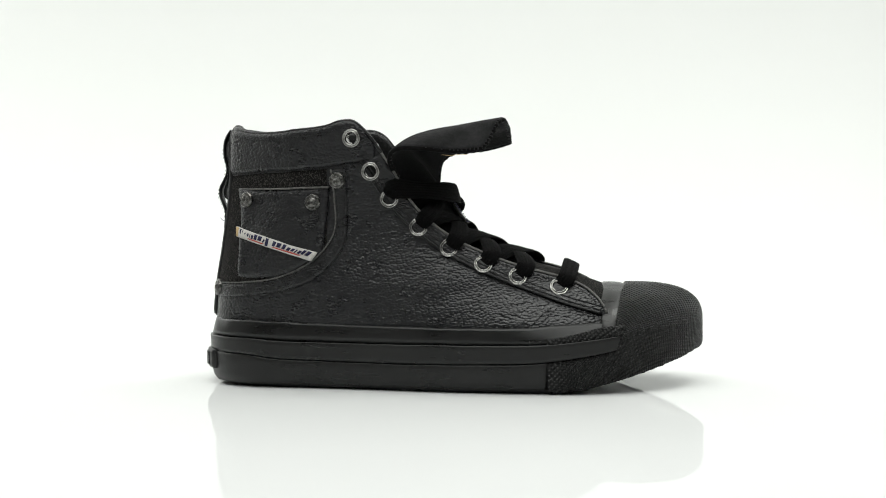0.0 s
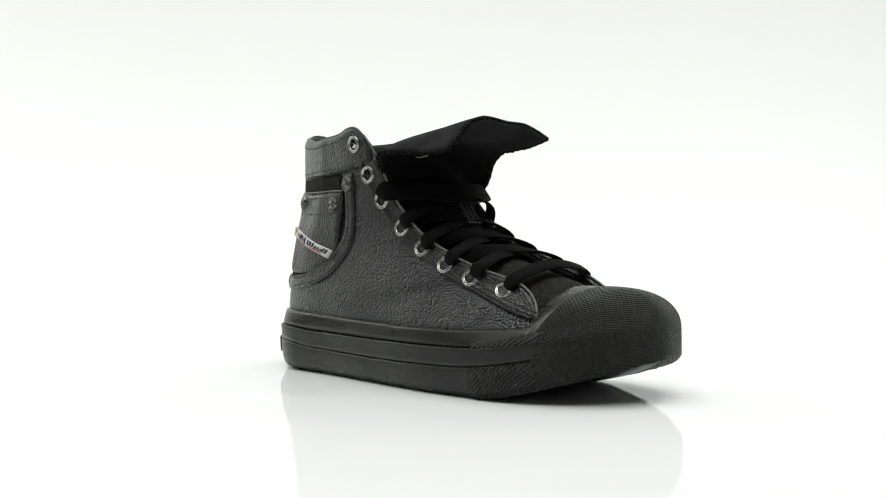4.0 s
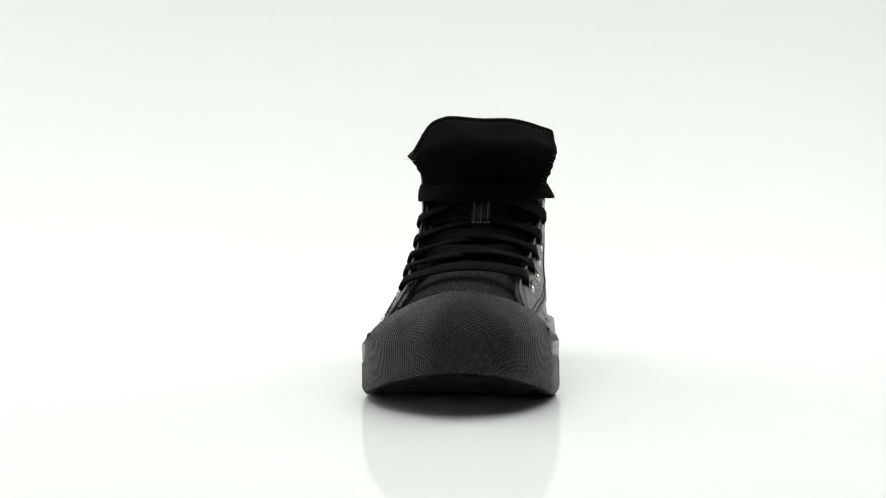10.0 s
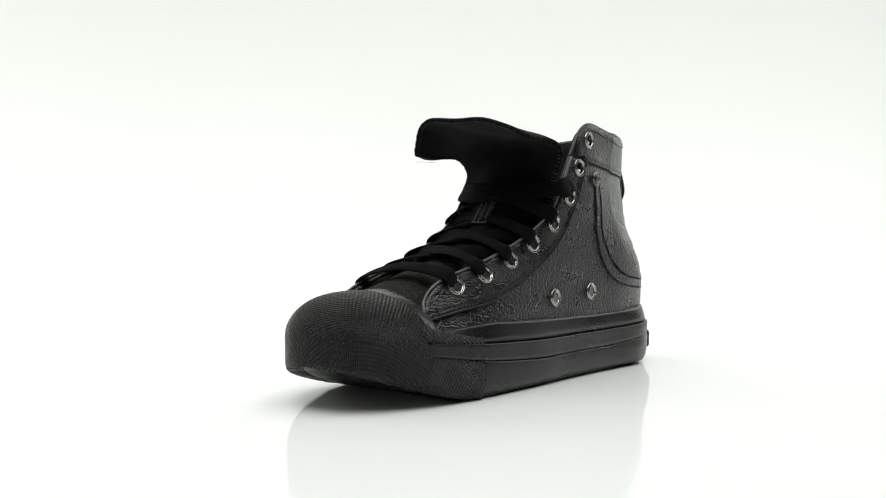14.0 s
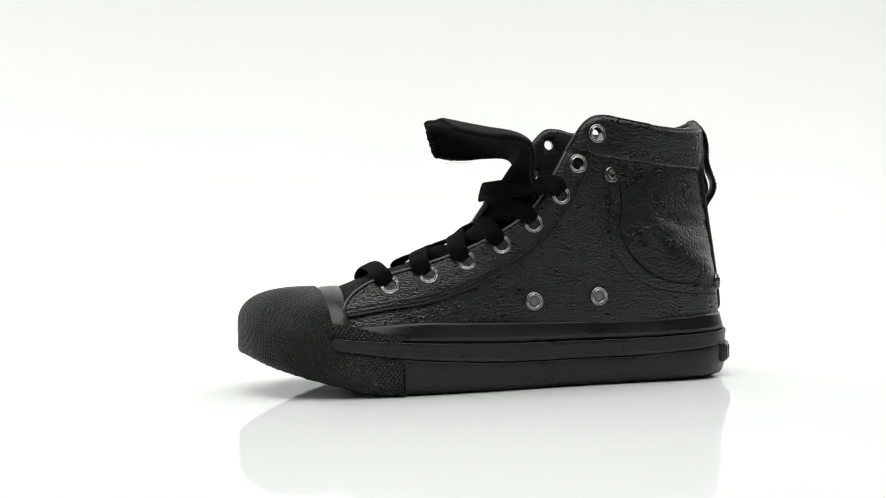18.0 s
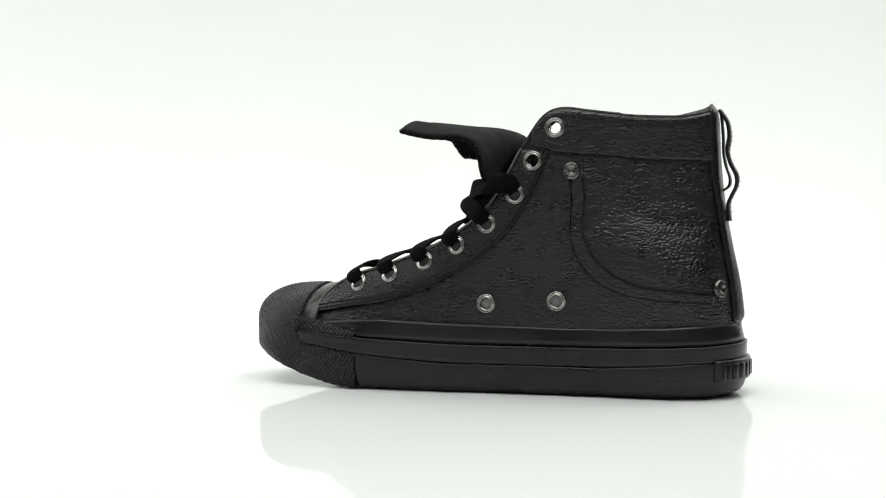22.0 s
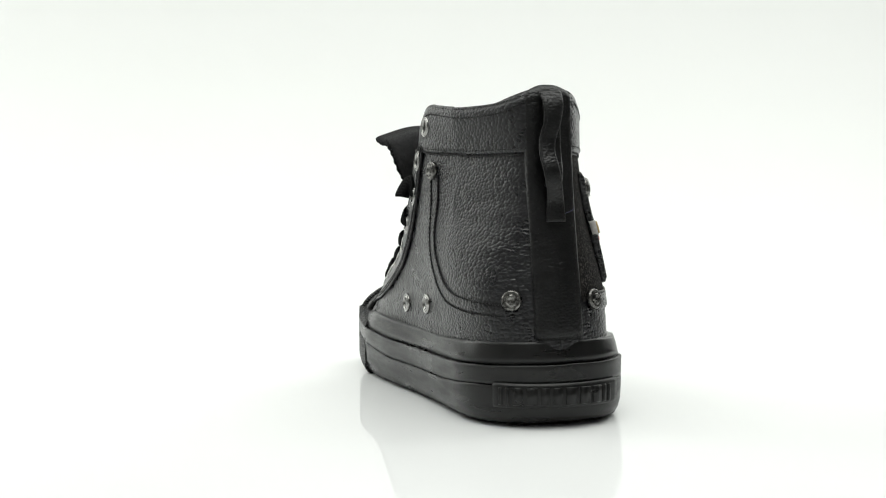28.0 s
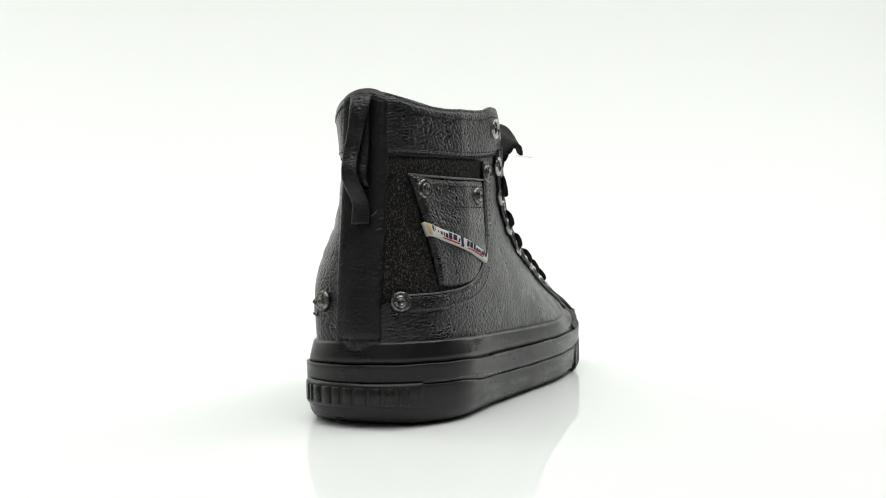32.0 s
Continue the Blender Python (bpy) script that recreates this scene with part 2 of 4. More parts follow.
def grid_solid(outer, inner):
    """A closed skin from two grids of points (rows, columns, 3)."""
    r, c, _ = outer.shape
    verts = np.concatenate([outer.reshape(-1, 3), inner.reshape(-1, 3)])
    o, faces = r * c, []
    for i in range(r - 1):
        for j in range(c - 1):
            a = i * c + j
            faces += [(a, a + 1, a + c + 1, a + c), (o + a, o + a + c, o + a + c + 1, o + a + 1)]
    for i in range(r - 1):
        for j in (0, c - 1):
            a = i * c + j
            faces.append((a, a + c, o + a + c, o + a))
    for j in range(c - 1):
        for i in (0, r - 1):
            a = i * c + j
            faces.append((a, a + 1, o + a + 1, o + a))
    return verts, faces


def solid(name, outer, inner, mat, parent, label="", smooth=True):
    v, f = grid_solid(np.asarray(outer), np.asarray(inner))
    return fix_normals(link_mesh(name, v * 0.001, f, mat, parent, label, smooth))


def sweep(name, path, ups, width, thick, mat, parent, label="", round_to=10):
    """A ribbon of oval section along a path (mm) with its flat side facing ups."""
    path, ups = np.array(path, float), np.array(ups, float)
    tan = np.gradient(path, axis=0)
    tan /= np.linalg.norm(tan, axis=1)[:, None] + 1e-9
    side = np.cross(tan, ups)
    side /= np.linalg.norm(side, axis=1)[:, None] + 1e-9
    up = np.cross(side, tan)
    verts, n, flat = [], round_to, []
    run = np.concatenate([[0], np.cumsum(np.linalg.norm(np.diff(path, axis=0), axis=1))])
    for i, p in enumerate(path):
        for k in range(n):
            a = 2 * math.pi * k / n
            cx, cz = math.cos(a), math.sin(a)
            cx = math.copysign(abs(cx)**0.6, cx)
            w = width[i] if hasattr(width, "__len__") else width
            verts.append(p + side[i] * cx * w / 2 + up[i] * cz * thick / 2)
            flat.append((run[i], cx * w / 2))
    faces = [(i * n + k, i * n + (k + 1) % n, (i + 1) * n + (k + 1) % n, (i + 1) * n + k)
             for i in range(len(path) - 1) for k in range(n)]
    faces += [tuple(range(n))[::-1], tuple((len(path) - 1) * n + k for k in range(n))]
    return lay_out(fix_normals(link_mesh(name, np.array(verts) * 0.001, faces, mat, parent, label)), flat)


# ---- the studio set ----
def backdrop():
    """A white sweep: table level, a wide bend and an upright back."""
    prof = [(-0.62, -0.02)] + [(0.42, -0.02)]
    for k in range(1, 13):
        a = math.pi / 2 * k / 12
        prof.append((0.42 + 0.45 * math.sin(a), -0.02 + 0.45 * (1 - math.cos(a))))
    prof += [(0.87, 0.8), (0.87, 1.2)]
    xs = np.linspace(-0.85, 0.85, 9)
    outer = np.array([[(x, y, z) for x in xs] for y, z in prof])
    inner = outer.copy()
    inner[:, :, 2] -= 0.012
    inner[2:, :, 1] += 0.012
    v, f = grid_solid(outer, inner)
    ob = fix_normals(link_mesh("backdrop", v, f, PAPER))
    tagged(ob, "white seamless paper sweep behind the turntable", "backdrop", kind="structure")


def room():
    h = 2.4
    for name, size, place in (("wall_north", (4.2, 0.1, h), (0, 2.05, h / 2 - 0.6)), ("wall_south", (4.2, 0.1, h), (0, -2.05, h / 2 - 0.6)),
                              ("wall_east", (0.1, 4.0, h), (2.05, 0, h / 2 - 0.6)), ("wall_west", (0.1, 4.0, h), (-2.05, 0, h / 2 - 0.6)),
                              ("ceiling", (4.2, 4.2, 0.1), (0, 0, h - 0.55)), ("floor", (4.0, 4.0, 0.1), (0, 0, -0.083))):
        bm = bmesh.new()
        bmesh.ops.create_cube(bm, size=1)
        bmesh.ops.scale(bm, vec=size, verts=bm.verts)
        bmesh.ops.translate(bm, vec=place, verts=bm.verts)
        # added walls out of view: dark east and grey south hold back fill
        paint, word = {"wall_east": (ROOM_DARK, "charcoal"), "wall_south": (ROOM_GREY, "mid grey")}.get(name, (ROOM, "white"))
        tagged(part(name, bm, paint, None, smooth=False), f"plain {word} painted unseen studio {name.split('_')[0]}", name.split("_")[0], kind="structure")


def turntable():
    """A glossy white disc with a rounded rim."""
    n = 160

    def ring(r, z):
        return [(r * math.cos(2 * math.pi * k / n), r * math.sin(2 * math.pi * k / n), z) for k in range(n)]
    base = new("turntable")
    tagged(base, "round glossy white acrylic turntable disc under the shoe", "turntable")
    top = [(0.3255, -0.012), (0.3255, -0.0008), (0.3248, 0.0)]
    verts = sum([ring(r, z) for r, z in top], [])
    faces = [(i * n + k, i * n + (k + 1) % n, (i + 1) * n + (k + 1) % n, (i + 1) * n + k) for i in range(2) for k in range(n)]
    faces += [tuple(2 * n + k for k in range(n)), tuple(range(n))[::-1]]
    fix_normals(link_mesh("top_plate", verts, faces, ACRYLIC, base, "glossy white acrylic plate", smooth=False))
    rim = [(0.3262, -0.0006), (0.329, -0.0012), (0.330, -0.003), (0.330, -0.016), (0.328, -0.0185), (0.3262, -0.0185)]
    verts = sum([ring(r, z) for r, z in rim], [])
    m = len(rim)
    faces = [(i * n + k, i * n + (k + 1) % n, (i + 1) % m * n + (k + 1) % n, (i + 1) % m * n + k) for i in range(m) for k in range(n)]
    fix_normals(link_mesh("rim", verts, faces, ACRYLIC, base, "rounded white rim of the disc"))
    return base


backdrop()
room()
disc = turntable()


# ---- the shoe: shapes in millimetres, toe towards +x, medial side +y, ground z = 0 ----
shoe = new("high_top_sneaker")
tagged(shoe, "black pebbled leather high-top sneaker with open laces and flopped tongue", "shoe")

HEEL_X = curve([(30, -158.6), (42, -158.3), (57, -156.8), (81, -152.3), (108, -147.6), (131, -145.8), (147, -145.4), (158, -143.6)])
STATIONS_X = [-100, -60, -25, 0, 30, 60, 90]
STATIONS_Z = [30, 38, 60, 80, 100, 125, 152]
HALF = {
    1: [[40.0, 41.6, 45.0, 47, 48.5, 49, 43], [40.5, 43.2, 44.6, 46.5, 48.5, 48, 42], [41.8, 42.5, 43.8, 45.0, 43.0, 35.5, 27],
        [42.0, 43.0, 43.2, 40.0, 33, 26, 18], [37.0, 43.0, 42.6, 36, 28, 20, 12], [33.0, 43.0, 40, 33, 24, 16, 8], [37.0, 41.2, 37, 30, 22, 14, 6]],
    -1: [[38.0, 41.3, 45, 48.5, 49, 46.5, 38], [38.6, 43.4, 45.0, 47.5, 48, 45, 37], [36.8, 39.6, 40.4, 39.5, 34.0, 27, 21],
         [33.5, 34.5, 33.5, 29.5, 25, 20, 14], [31.0, 32.5, 29.5, 26, 22, 16, 10], [29.0, 33.6, 30, 25, 20, 14, 8], [29.0, 36.0, 32, 27, 20, 14, 8]],
}
# the heel goes over from an ellipse near the sole to a flat back with straight flanks higher up
FLANK = {1: curve([(30, -0.3), (44, -0.4), (62, -0.35), (80, 0.2), (105, 1.0), (130, 1.0), (152, 0.8)]), -1: curve([(30, -0.2), (44, -0.2), (62, -0.05), (85, 0.35), (107, 0.85), (125, 0.95), (152, 0.95)])}
MID_Y = 3.0


ROWS = {s: [curve(list(zip(STATIONS_X, r))) for r in HALF[s]] for s in (1, -1)}


def half(side, x, z):
    i = min(max(int(np.searchsorted(STATIONS_Z, z)) - 1, 0), len(STATIONS_Z) - 2)
    a = min(max((z - STATIONS_Z[i]) / (STATIONS_Z[i + 1] - STATIONS_Z[i]), -0.3), 1.2)
    v = [ROWS[side][k](x) + min(x + 100, 0) * (HALF[side][k][1] - HALF[side][k][0]) / 40 for k in (i, i + 1)]
    return (1 - a) * v[0] + a * v[1]


def half_soft(side, x, z):
    s = 0
    for dx, dz, w in ((0, 0, 2), (9, 0, 1), (-9, 0, 1), (0, 7, 1), (0, -7, 1)):
        s += w * half(side, x + dx, z + dz)
    return s / 6


def heel_depth(side, u, z):
    """From 0 at the heel's back to 1 at x = -100."""
    s = math.sin(min(max(u, 0), 1) * math.pi / 2)
    f = FLANK[side](z)
    h = [(q - 0.31 + math.sqrt((q - 0.31)**2 + 0.008)) / 2 for q in (0, s, 1)]
    return (1 - f) * (1 - math.sqrt(max(1 - s * s, 0))) + f * ((h[1] - h[0]) / (h[2] - h[0]))**1.35


def raw(side, u, z):
    """A point of the upper: u runs from 0 at the heel's back to 1 at x = -100, then 90 mm of x for each unit."""
    if u <= 1:
        a = -100 - HEEL_X(z)
        w = half_soft(side, -100, z)
        s = math.sin(u * math.pi / 2)
        x = HEEL_X(z) + a * heel_depth(side, u, z)
        lean = (half_soft(side, -98, z) - w) / 2 * (x + 100) * s**6 * (1 - FLANK[side](z))
        return np.array([x, MID_Y + (side * w - MID_Y) * s + side * lean, z])
    x = -100 + (u - 1) * 90
    return np.array([x, side * half_soft(side, x, z), z])


def skin(side, u, z, off=0.0):
    p = raw(side, u, z)
    if off == 0:
        return p
    du = raw(side, u + 0.02, z) - raw(side, max(u - 0.02, 0), z)
    dz = raw(side, u, z + 1) - raw(side, u, z - 1)
    n = np.cross(du, dz)
    n *= math.copysign(1, n[1] * side if abs(n[1]) > 1e-6 else -n[0]) / (np.linalg.norm(n) + 1e-9)
    if u < 0.15 and n[0] > 0:
        n = -n
    return p + n * off


def normal(side, u, z):
    return skin(side, u, z, 1.0) - skin(side, u, z, 0)


def u_of(x, z, side=1):
    if x >= -100:
        return 1 + (x + 100) / 90
    want, lo, hi = (x - HEEL_X(z)) / (-100 - HEEL_X(z)), 0.0, 1.0
    for _ in range(24):
        mid = (lo + hi) / 2
        lo, hi = (mid, hi) if heel_depth(side, mid, z) < want else (lo, mid)
    return (lo + hi) / 2


def u_of_y(side, y, z):
    """u on the heel for a distance from the middle line."""
    w = abs(half_soft(side, -100, z) * side - MID_Y)
    return math.asin(min(abs((y - MID_Y) / w), 1)) / (math.pi / 2)


def x_of(u):
    """x at the collar's height, used for curves over the side view."""
    return -100 + (u - 1) * 90 if u > 1 else -100 - 49 * math.cos(u * math.pi / 2)


# edges of the upper in the side view
THROAT = {1: [(-57, 148.5), (-53, 143), (-47, 134), (-40, 122), (-33, 110), (-22.5, 98.5), (-5, 87), (14, 78.4), (35.5, 71), (57, 65), (70, 59), (78, 52), (82, 43)],
          -1: [(-57, 150.5), (-51, 144), (-45, 135), (-38, 124), (-31, 110.5), (-19.5, 97), (-3.5, 85.2), (15.5, 76), (35, 69), (58, 62.5), (70, 57), (78, 50), (82, 43)]}
COLLAR = {1: [(-149, 156.2), (-144, 152.9), (-136, 149.6), (-123, 148.6), (-101, 150), (-85, 152.6), (-73, 154.6), (-66, 154.2), (-61, 152)],
          -1: [(-149, 156.2), (-141, 152.9), (-128, 149.8), (-114, 148.8), (-104, 149.0), (-82, 150.4), (-70, 153.2), (-63, 153.6), (-60, 152.6)]}
TOP = {s: curve(COLLAR[s] + THROAT[s]) for s in (1, -1)}
FOX_TOP = {1: curve([(-165, 39.5), (-145, 38.8), (-84, 37), (-21, 38.2), (42, 40), (61, 39.2), (82, 38), (140, 38)]),
           -1: curve([(-165, 39.5), (-133, 39.2), (-66, 37.1), (3, 36), (35, 36), (67, 38), (90, 38.6), (140, 38)])}
FOX_MID = {1: curve([(-165, 29), (-146, 28.2), (-84, 26.6), (-21, 26.9), (26, 28.5), (73, 31.5), (95, 34), (140, 38)]),
           -1: curve([(-165, 29), (-135, 29), (-101, 27.2), (-30, 26.6), (36, 26.8), (86, 31.4), (100, 34), (140, 38)])}
FOX_LOW = {1: curve([(-165, 19.8), (-146, 19.4), (-84, 16.2), (-21, 16.2), (42, 19.8), (73, 24), (92, 27), (140, 34)]),
           -1: curve([(-165, 19.8), (-135, 19.8), (-101, 16.6), (-30, 15.6), (36, 16.5), (80, 22), (95, 26), (140, 34)])}
BOTTOM = curve([(-165, 1.5), (-150, 0), (-60, 0), (50, 0), (66, 1.6), (80, 4.6), (99, 9.8), (119, 16.0), (139, 23.5)])


def slack(side, x, z):
    """Shallow creases where the ankle bends, on the inner side behind the pocket border and in front of it."""
    if side < 0:
        return -0.5 * math.exp(-((x + 5) / 40)**2 - ((z - 55 - 0.2 * x) / 5)**2)
    near = math.exp(-((x + 132) / 22)**2)
    d = 0.0
    for z0, a, w in ((104, 0.5, 3.0), (94, 0.9, 3.6), (85, 0.7, 3.0), (77, 0.5, 3.5)):
        d -= a * math.exp(-((z - z0 - 0.12 * (x + 130) - 1.5 * math.sin(0.15 * x + z0)) / w)**2)
    return d * near - 0.4 * math.exp(-((x + 10) / 30)**2 - ((z - 58) / 4)**2)


def quarter(side):
    us = np.concatenate([np.linspace(0, 1, 22)[:-1], np.linspace(1, u_of(82, 40), 90)])
    rows = 56
    outer, inner = [], []
    for u in us:
        x = x_of(u)
        zb, zt = FOX_TOP[side](x) - 8, TOP[side](x)
        zs = np.linspace(zb, zt, rows)
        o = [skin(side, u, z, (-0.25 if i < rows - 1 else -0.9) + slack(side, x, z)) for i, z in enumerate(zs)]
        k = [skin(side, u, z, -3.0 if i < rows - 1 else -2.2) for i, z in enumerate(zs)]
        outer.append(o)
        inner.append(k)
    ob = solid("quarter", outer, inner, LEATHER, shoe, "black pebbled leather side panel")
    # lining a little inside
    o2 = [[skin(side, u, z, -3.2) for z in np.linspace(FOX_TOP[side](x_of(u)) - 6, TOP[side](x_of(u)) - 1.2, 16)] for u in us[::3]]
    i2 = [[skin(side, u, z, -4.2) for z in np.linspace(FOX_TOP[side](x_of(u)) - 6, TOP[side](x_of(u)) - 1.2, 16)] for u in us[::3]]
    solid("lining", o2, i2, LINING, shoe, "black fabric lining")
    return ob


def overlay(name, side, edge_a, edge_b, n, m, thick, mat, label="", uv=False, parent=None, base=-0.2, bow=None):
    """A leather piece laid on the side between two edge curves of (x, z), or (u, z) if uv."""
    ca = [(q[0] if uv else u_of(*q, side), q[1] / 90) for q in edge_a]
    cb = [(q[0] if uv else u_of(*q, side), q[1] / 90) for q in edge_b]
    a, b = spline(ca, n), spline(cb, n)
    outer, inner = [], []
    for i in range(n):
        ro, ri = [], []
        for j in range(m):
            k = j / (m - 1)
            u, z = a[i] * (1 - k) + b[i] * k
            edge = min(j, m - 1 - j, i, n - 1 - i)
            t = thick if edge > 0 else thick * 0.45
            if bow:
                t += bow(i / (n - 1), k)
            ro.append(skin(side, max(u, 0), z * 90, base + t))
            ri.append(skin(side, max(u, 0), z * 90, base - 0.6))
        outer.append(ro)
        inner.append(ri)
    return solid(name, outer, inner, mat, parent or shoe, label)


def cord(name, side, points, radius, off, mat, label="", uv=False, n=None):
    """A thin ridge or piping that follows points of (x, z) on the side."""
    pts = spline([(q[0] if uv else u_of(*q, side), q[1] / 90) for q in points], n or max(12, 6 * len(points)))
    path = [skin(side, max(u, 0), z * 90, off) for u, z in pts]
    ups = [normal(side, max(u, 0), z * 90) for u, z in pts]
    return sweep(name, path, ups, radius * 2, radius * 2, mat, shoe, label, 6)


def stitches(name, side, points, off=0.5, pitch=2.6, size=(1.9, 0.5, 0.22), mat=None, uv=False, label=""):
    """A row of single stitches along points of (x, z)."""
    pts = spline([(q[0] if uv else u_of(*q, side), q[1] / 90) for q in points], 240)
    path = np.array([skin(side, max(u, 0), z * 90, off) for u, z in pts])
    nor = np.array([normal(side, max(u, 0), z * 90) for u, z in pts])
    return stitch_mesh(name, path, nor, pitch, size, mat or THREAD, label)


def stitch_mesh(name, path, nor, pitch, size, mat, label="", parent=None):
    s = np.concatenate([[0], np.cumsum(np.linalg.norm(np.diff(path, axis=0), axis=1))])
    verts, faces = [], []
    for d in np.arange(pitch / 2, s[-1] - pitch / 3, pitch):
        p = np.array([np.interp(d, s, path[:, k]) for k in range(3)])
        q = np.array([np.interp(d + 0.5, s, path[:, k]) for k in range(3)])
        nn = np.array([np.interp(d, s, nor[:, k]) for k in range(3)])
        t = (q - p) / (np.linalg.norm(q - p) + 1e-9)
        w = np.cross(nn, t)
        l, b, h = size[0] / 2, size[1] / 2, size[2]
        o = len(verts)
        verts += [p - t * l - nn * 0.3, p - t * l * 0.6 + w * b, p + t * l * 0.6 + w * b, p + t * l - nn * 0.3, p + t * l * 0.6 - w * b,
                  p - t * l * 0.6 - w * b, p - t * l * 0.5 + nn * h, p + t * l * 0.5 + nn * h]
        faces += [(o, o + 1, o + 6), (o + 1, o + 2, o + 7, o + 6), (o + 2, o + 3, o + 7), (o + 3, o + 4, o + 7), (o + 4, o + 5, o + 6, o + 7), (o + 5, o, o + 6)]
    return link_mesh(name, np.array(verts) * 0.001, faces, mat, parent or shoe, label)


def lathe(bm_profile, centre, axis, n=28, wobble=None):
    """Verts and faces of a turned profile [(radius, height)] about an axis through centre (mm)."""
    axis = np.array(axis, float) / np.linalg.norm(axis)
    ref = np.array([0, 0, 1.0])
    a = np.cross(ref, axis)
    a /= np.linalg.norm(a)
    b = np.cross(axis, a)
    verts, faces = [], []
    for i, (r, h) in enumerate(bm_profile):
        for k in range(n):
            t = 2 * math.pi * k / n
            hh = h + (wobble(i, k) if wobble else 0)
            verts.append(centre + a * r * math.cos(t) + b * r * math.sin(t) + axis * hh)
    for i in range(len(bm_profile) - 1):
        for k in range(n):
            faces.append((i * n + k, i * n + (k + 1) % n, (i + 1) * n + (k + 1) % n, (i + 1) * n + k))
    return verts, faces


def eyelet(side, x, z, outer=5.5, hole=3.2, off=0.7, name="eyelet"):
    u = u_of(x, z, side)
    c, n = skin(side, u, z, off), normal(side, u, z)
    prof = [(outer, -0.6), (outer, 0.1), (outer - 0.25, 0.6), (outer - 0.7, 0.75), (outer - 1.0, 0.35), (outer - 1.2, 0.35), (outer - 1.5, 0.95), (hole + 0.5, 0.95), (hole, 0.1), (hole - 0.15, -1.0), (hole - 0.15, -4.5),
            (hole + 1.5, -5.0), (outer - 0.6, -4.6)]
    v, f = lathe(prof, c, n)
    ob = fix_normals(link_mesh(name, np.array(v) * 0.001, f, NICKEL, shoe, "shiny nickel eyelet ring"))
    if name == "vent_eyelet":
        v, f = lathe([(hole + 0.1, -0.5), (hole * 0.8, -0.1), (hole * 0.4, 0.15), (0.02, 0.2)], c, n, 20)
        fix_normals(link_mesh("vent_mesh", np.array(v) * 0.001, f, VENT_GREY, ob, "pale grey mesh behind the vent"))
    return ob, c, n


def rivet(side, x, z, off=1.0, radius=4.9):
    u = u_of(x, z, side)
    c, n = skin(side, u, z, off), normal(side, u, z)
    prof = [(radius, -0.9), (radius, 0.2), (radius - 0.5, 0.9), (radius - 1.1, 1.25), (radius - 1.5, 1.0), (radius - 2.3, 1.0), (radius - 2.6, 1.6),
            (radius - 3.2, 1.75), (radius - 3.5, 1.35), (0.05, 1.3)]
    v, f = lathe(prof, c, n, 30, lambda i, k: (0.30 if k % 3 == 0 else 0) if i in (4, 5) else 0)
    return fix_normals(link_mesh("rivet", np.array(v) * 0.001, f, PEWTER, shoe, "domed antique silver rivet"))


# ---- sole ----
SOLE_SIDE = {1: [(135.8, 2.0), (133.6, 15), (127.2, 29.5), (117, 39.3), (103.5, 46.4), (85, 50.8), (62, 53.0), (40, 53.4), (0, 50.8), (-40, 46.0), (-80, 43.2), (-115, 42.3)],
             -1: [(135.8, 2.0), (132.6, -8.5), (122.3, -21.8), (108, -34.6), (90, -44.6), (70, -51.0), (50, -53.0), (25, -53.8), (0, -52.8), (-40, -47.8), (-80, -43.0), (-115, -41.0)]}
SOLE_MID = 2.0


def sole_ring(n_heel=22, n_side=110):
    """The sole's outline seen from above as (x, y, side), from the toe's tip round the medial side, the heel and the lateral side back to the tip."""
    whole = spline(SOLE_SIDE[-1][::-1] + SOLE_SIDE[1][1:], 2 * n_side + 1)
    tip = int(np.argmax(whole[:, 0]))
    sides = {1: whole[tip:], -1: whole[:tip + 1][::-1]}

    def one(side):
        pts = [tuple(p) for p in sides[side]]
        w = SOLE_SIDE[side][-1][1]
        for k in range(1, n_heel):
            a = math.pi / 2 * k / n_heel
            e = 2.2 if side > 0 else 2.0
            pts.append((-115 - 45.4 * math.sin(a)**(2 / e), SOLE_MID + (w - SOLE_MID) * math.cos(a)**(2 / e)))
        return pts
    m = [(x, y, 1) for x, y in one(1)] + [(-160.4, SOLE_MID, 1)]
    l = [(x, y, -1) for x, y in one(-1)][1:]
    return m + l[::-1]


RING = sole_ring()
_xy = np.array([(p[0], p[1]) for p in RING])
_t = np.roll(_xy, -1, 0) - np.roll(_xy, 1, 0)
RING_N = np.stack([-_t[:, 1], _t[:, 0]], 1) / (np.linalg.norm(_t, axis=1)[:, None] + 1e-9)
if np.dot(RING_N[0], (1, 0)) < 0:
    RING_N = -RING_N


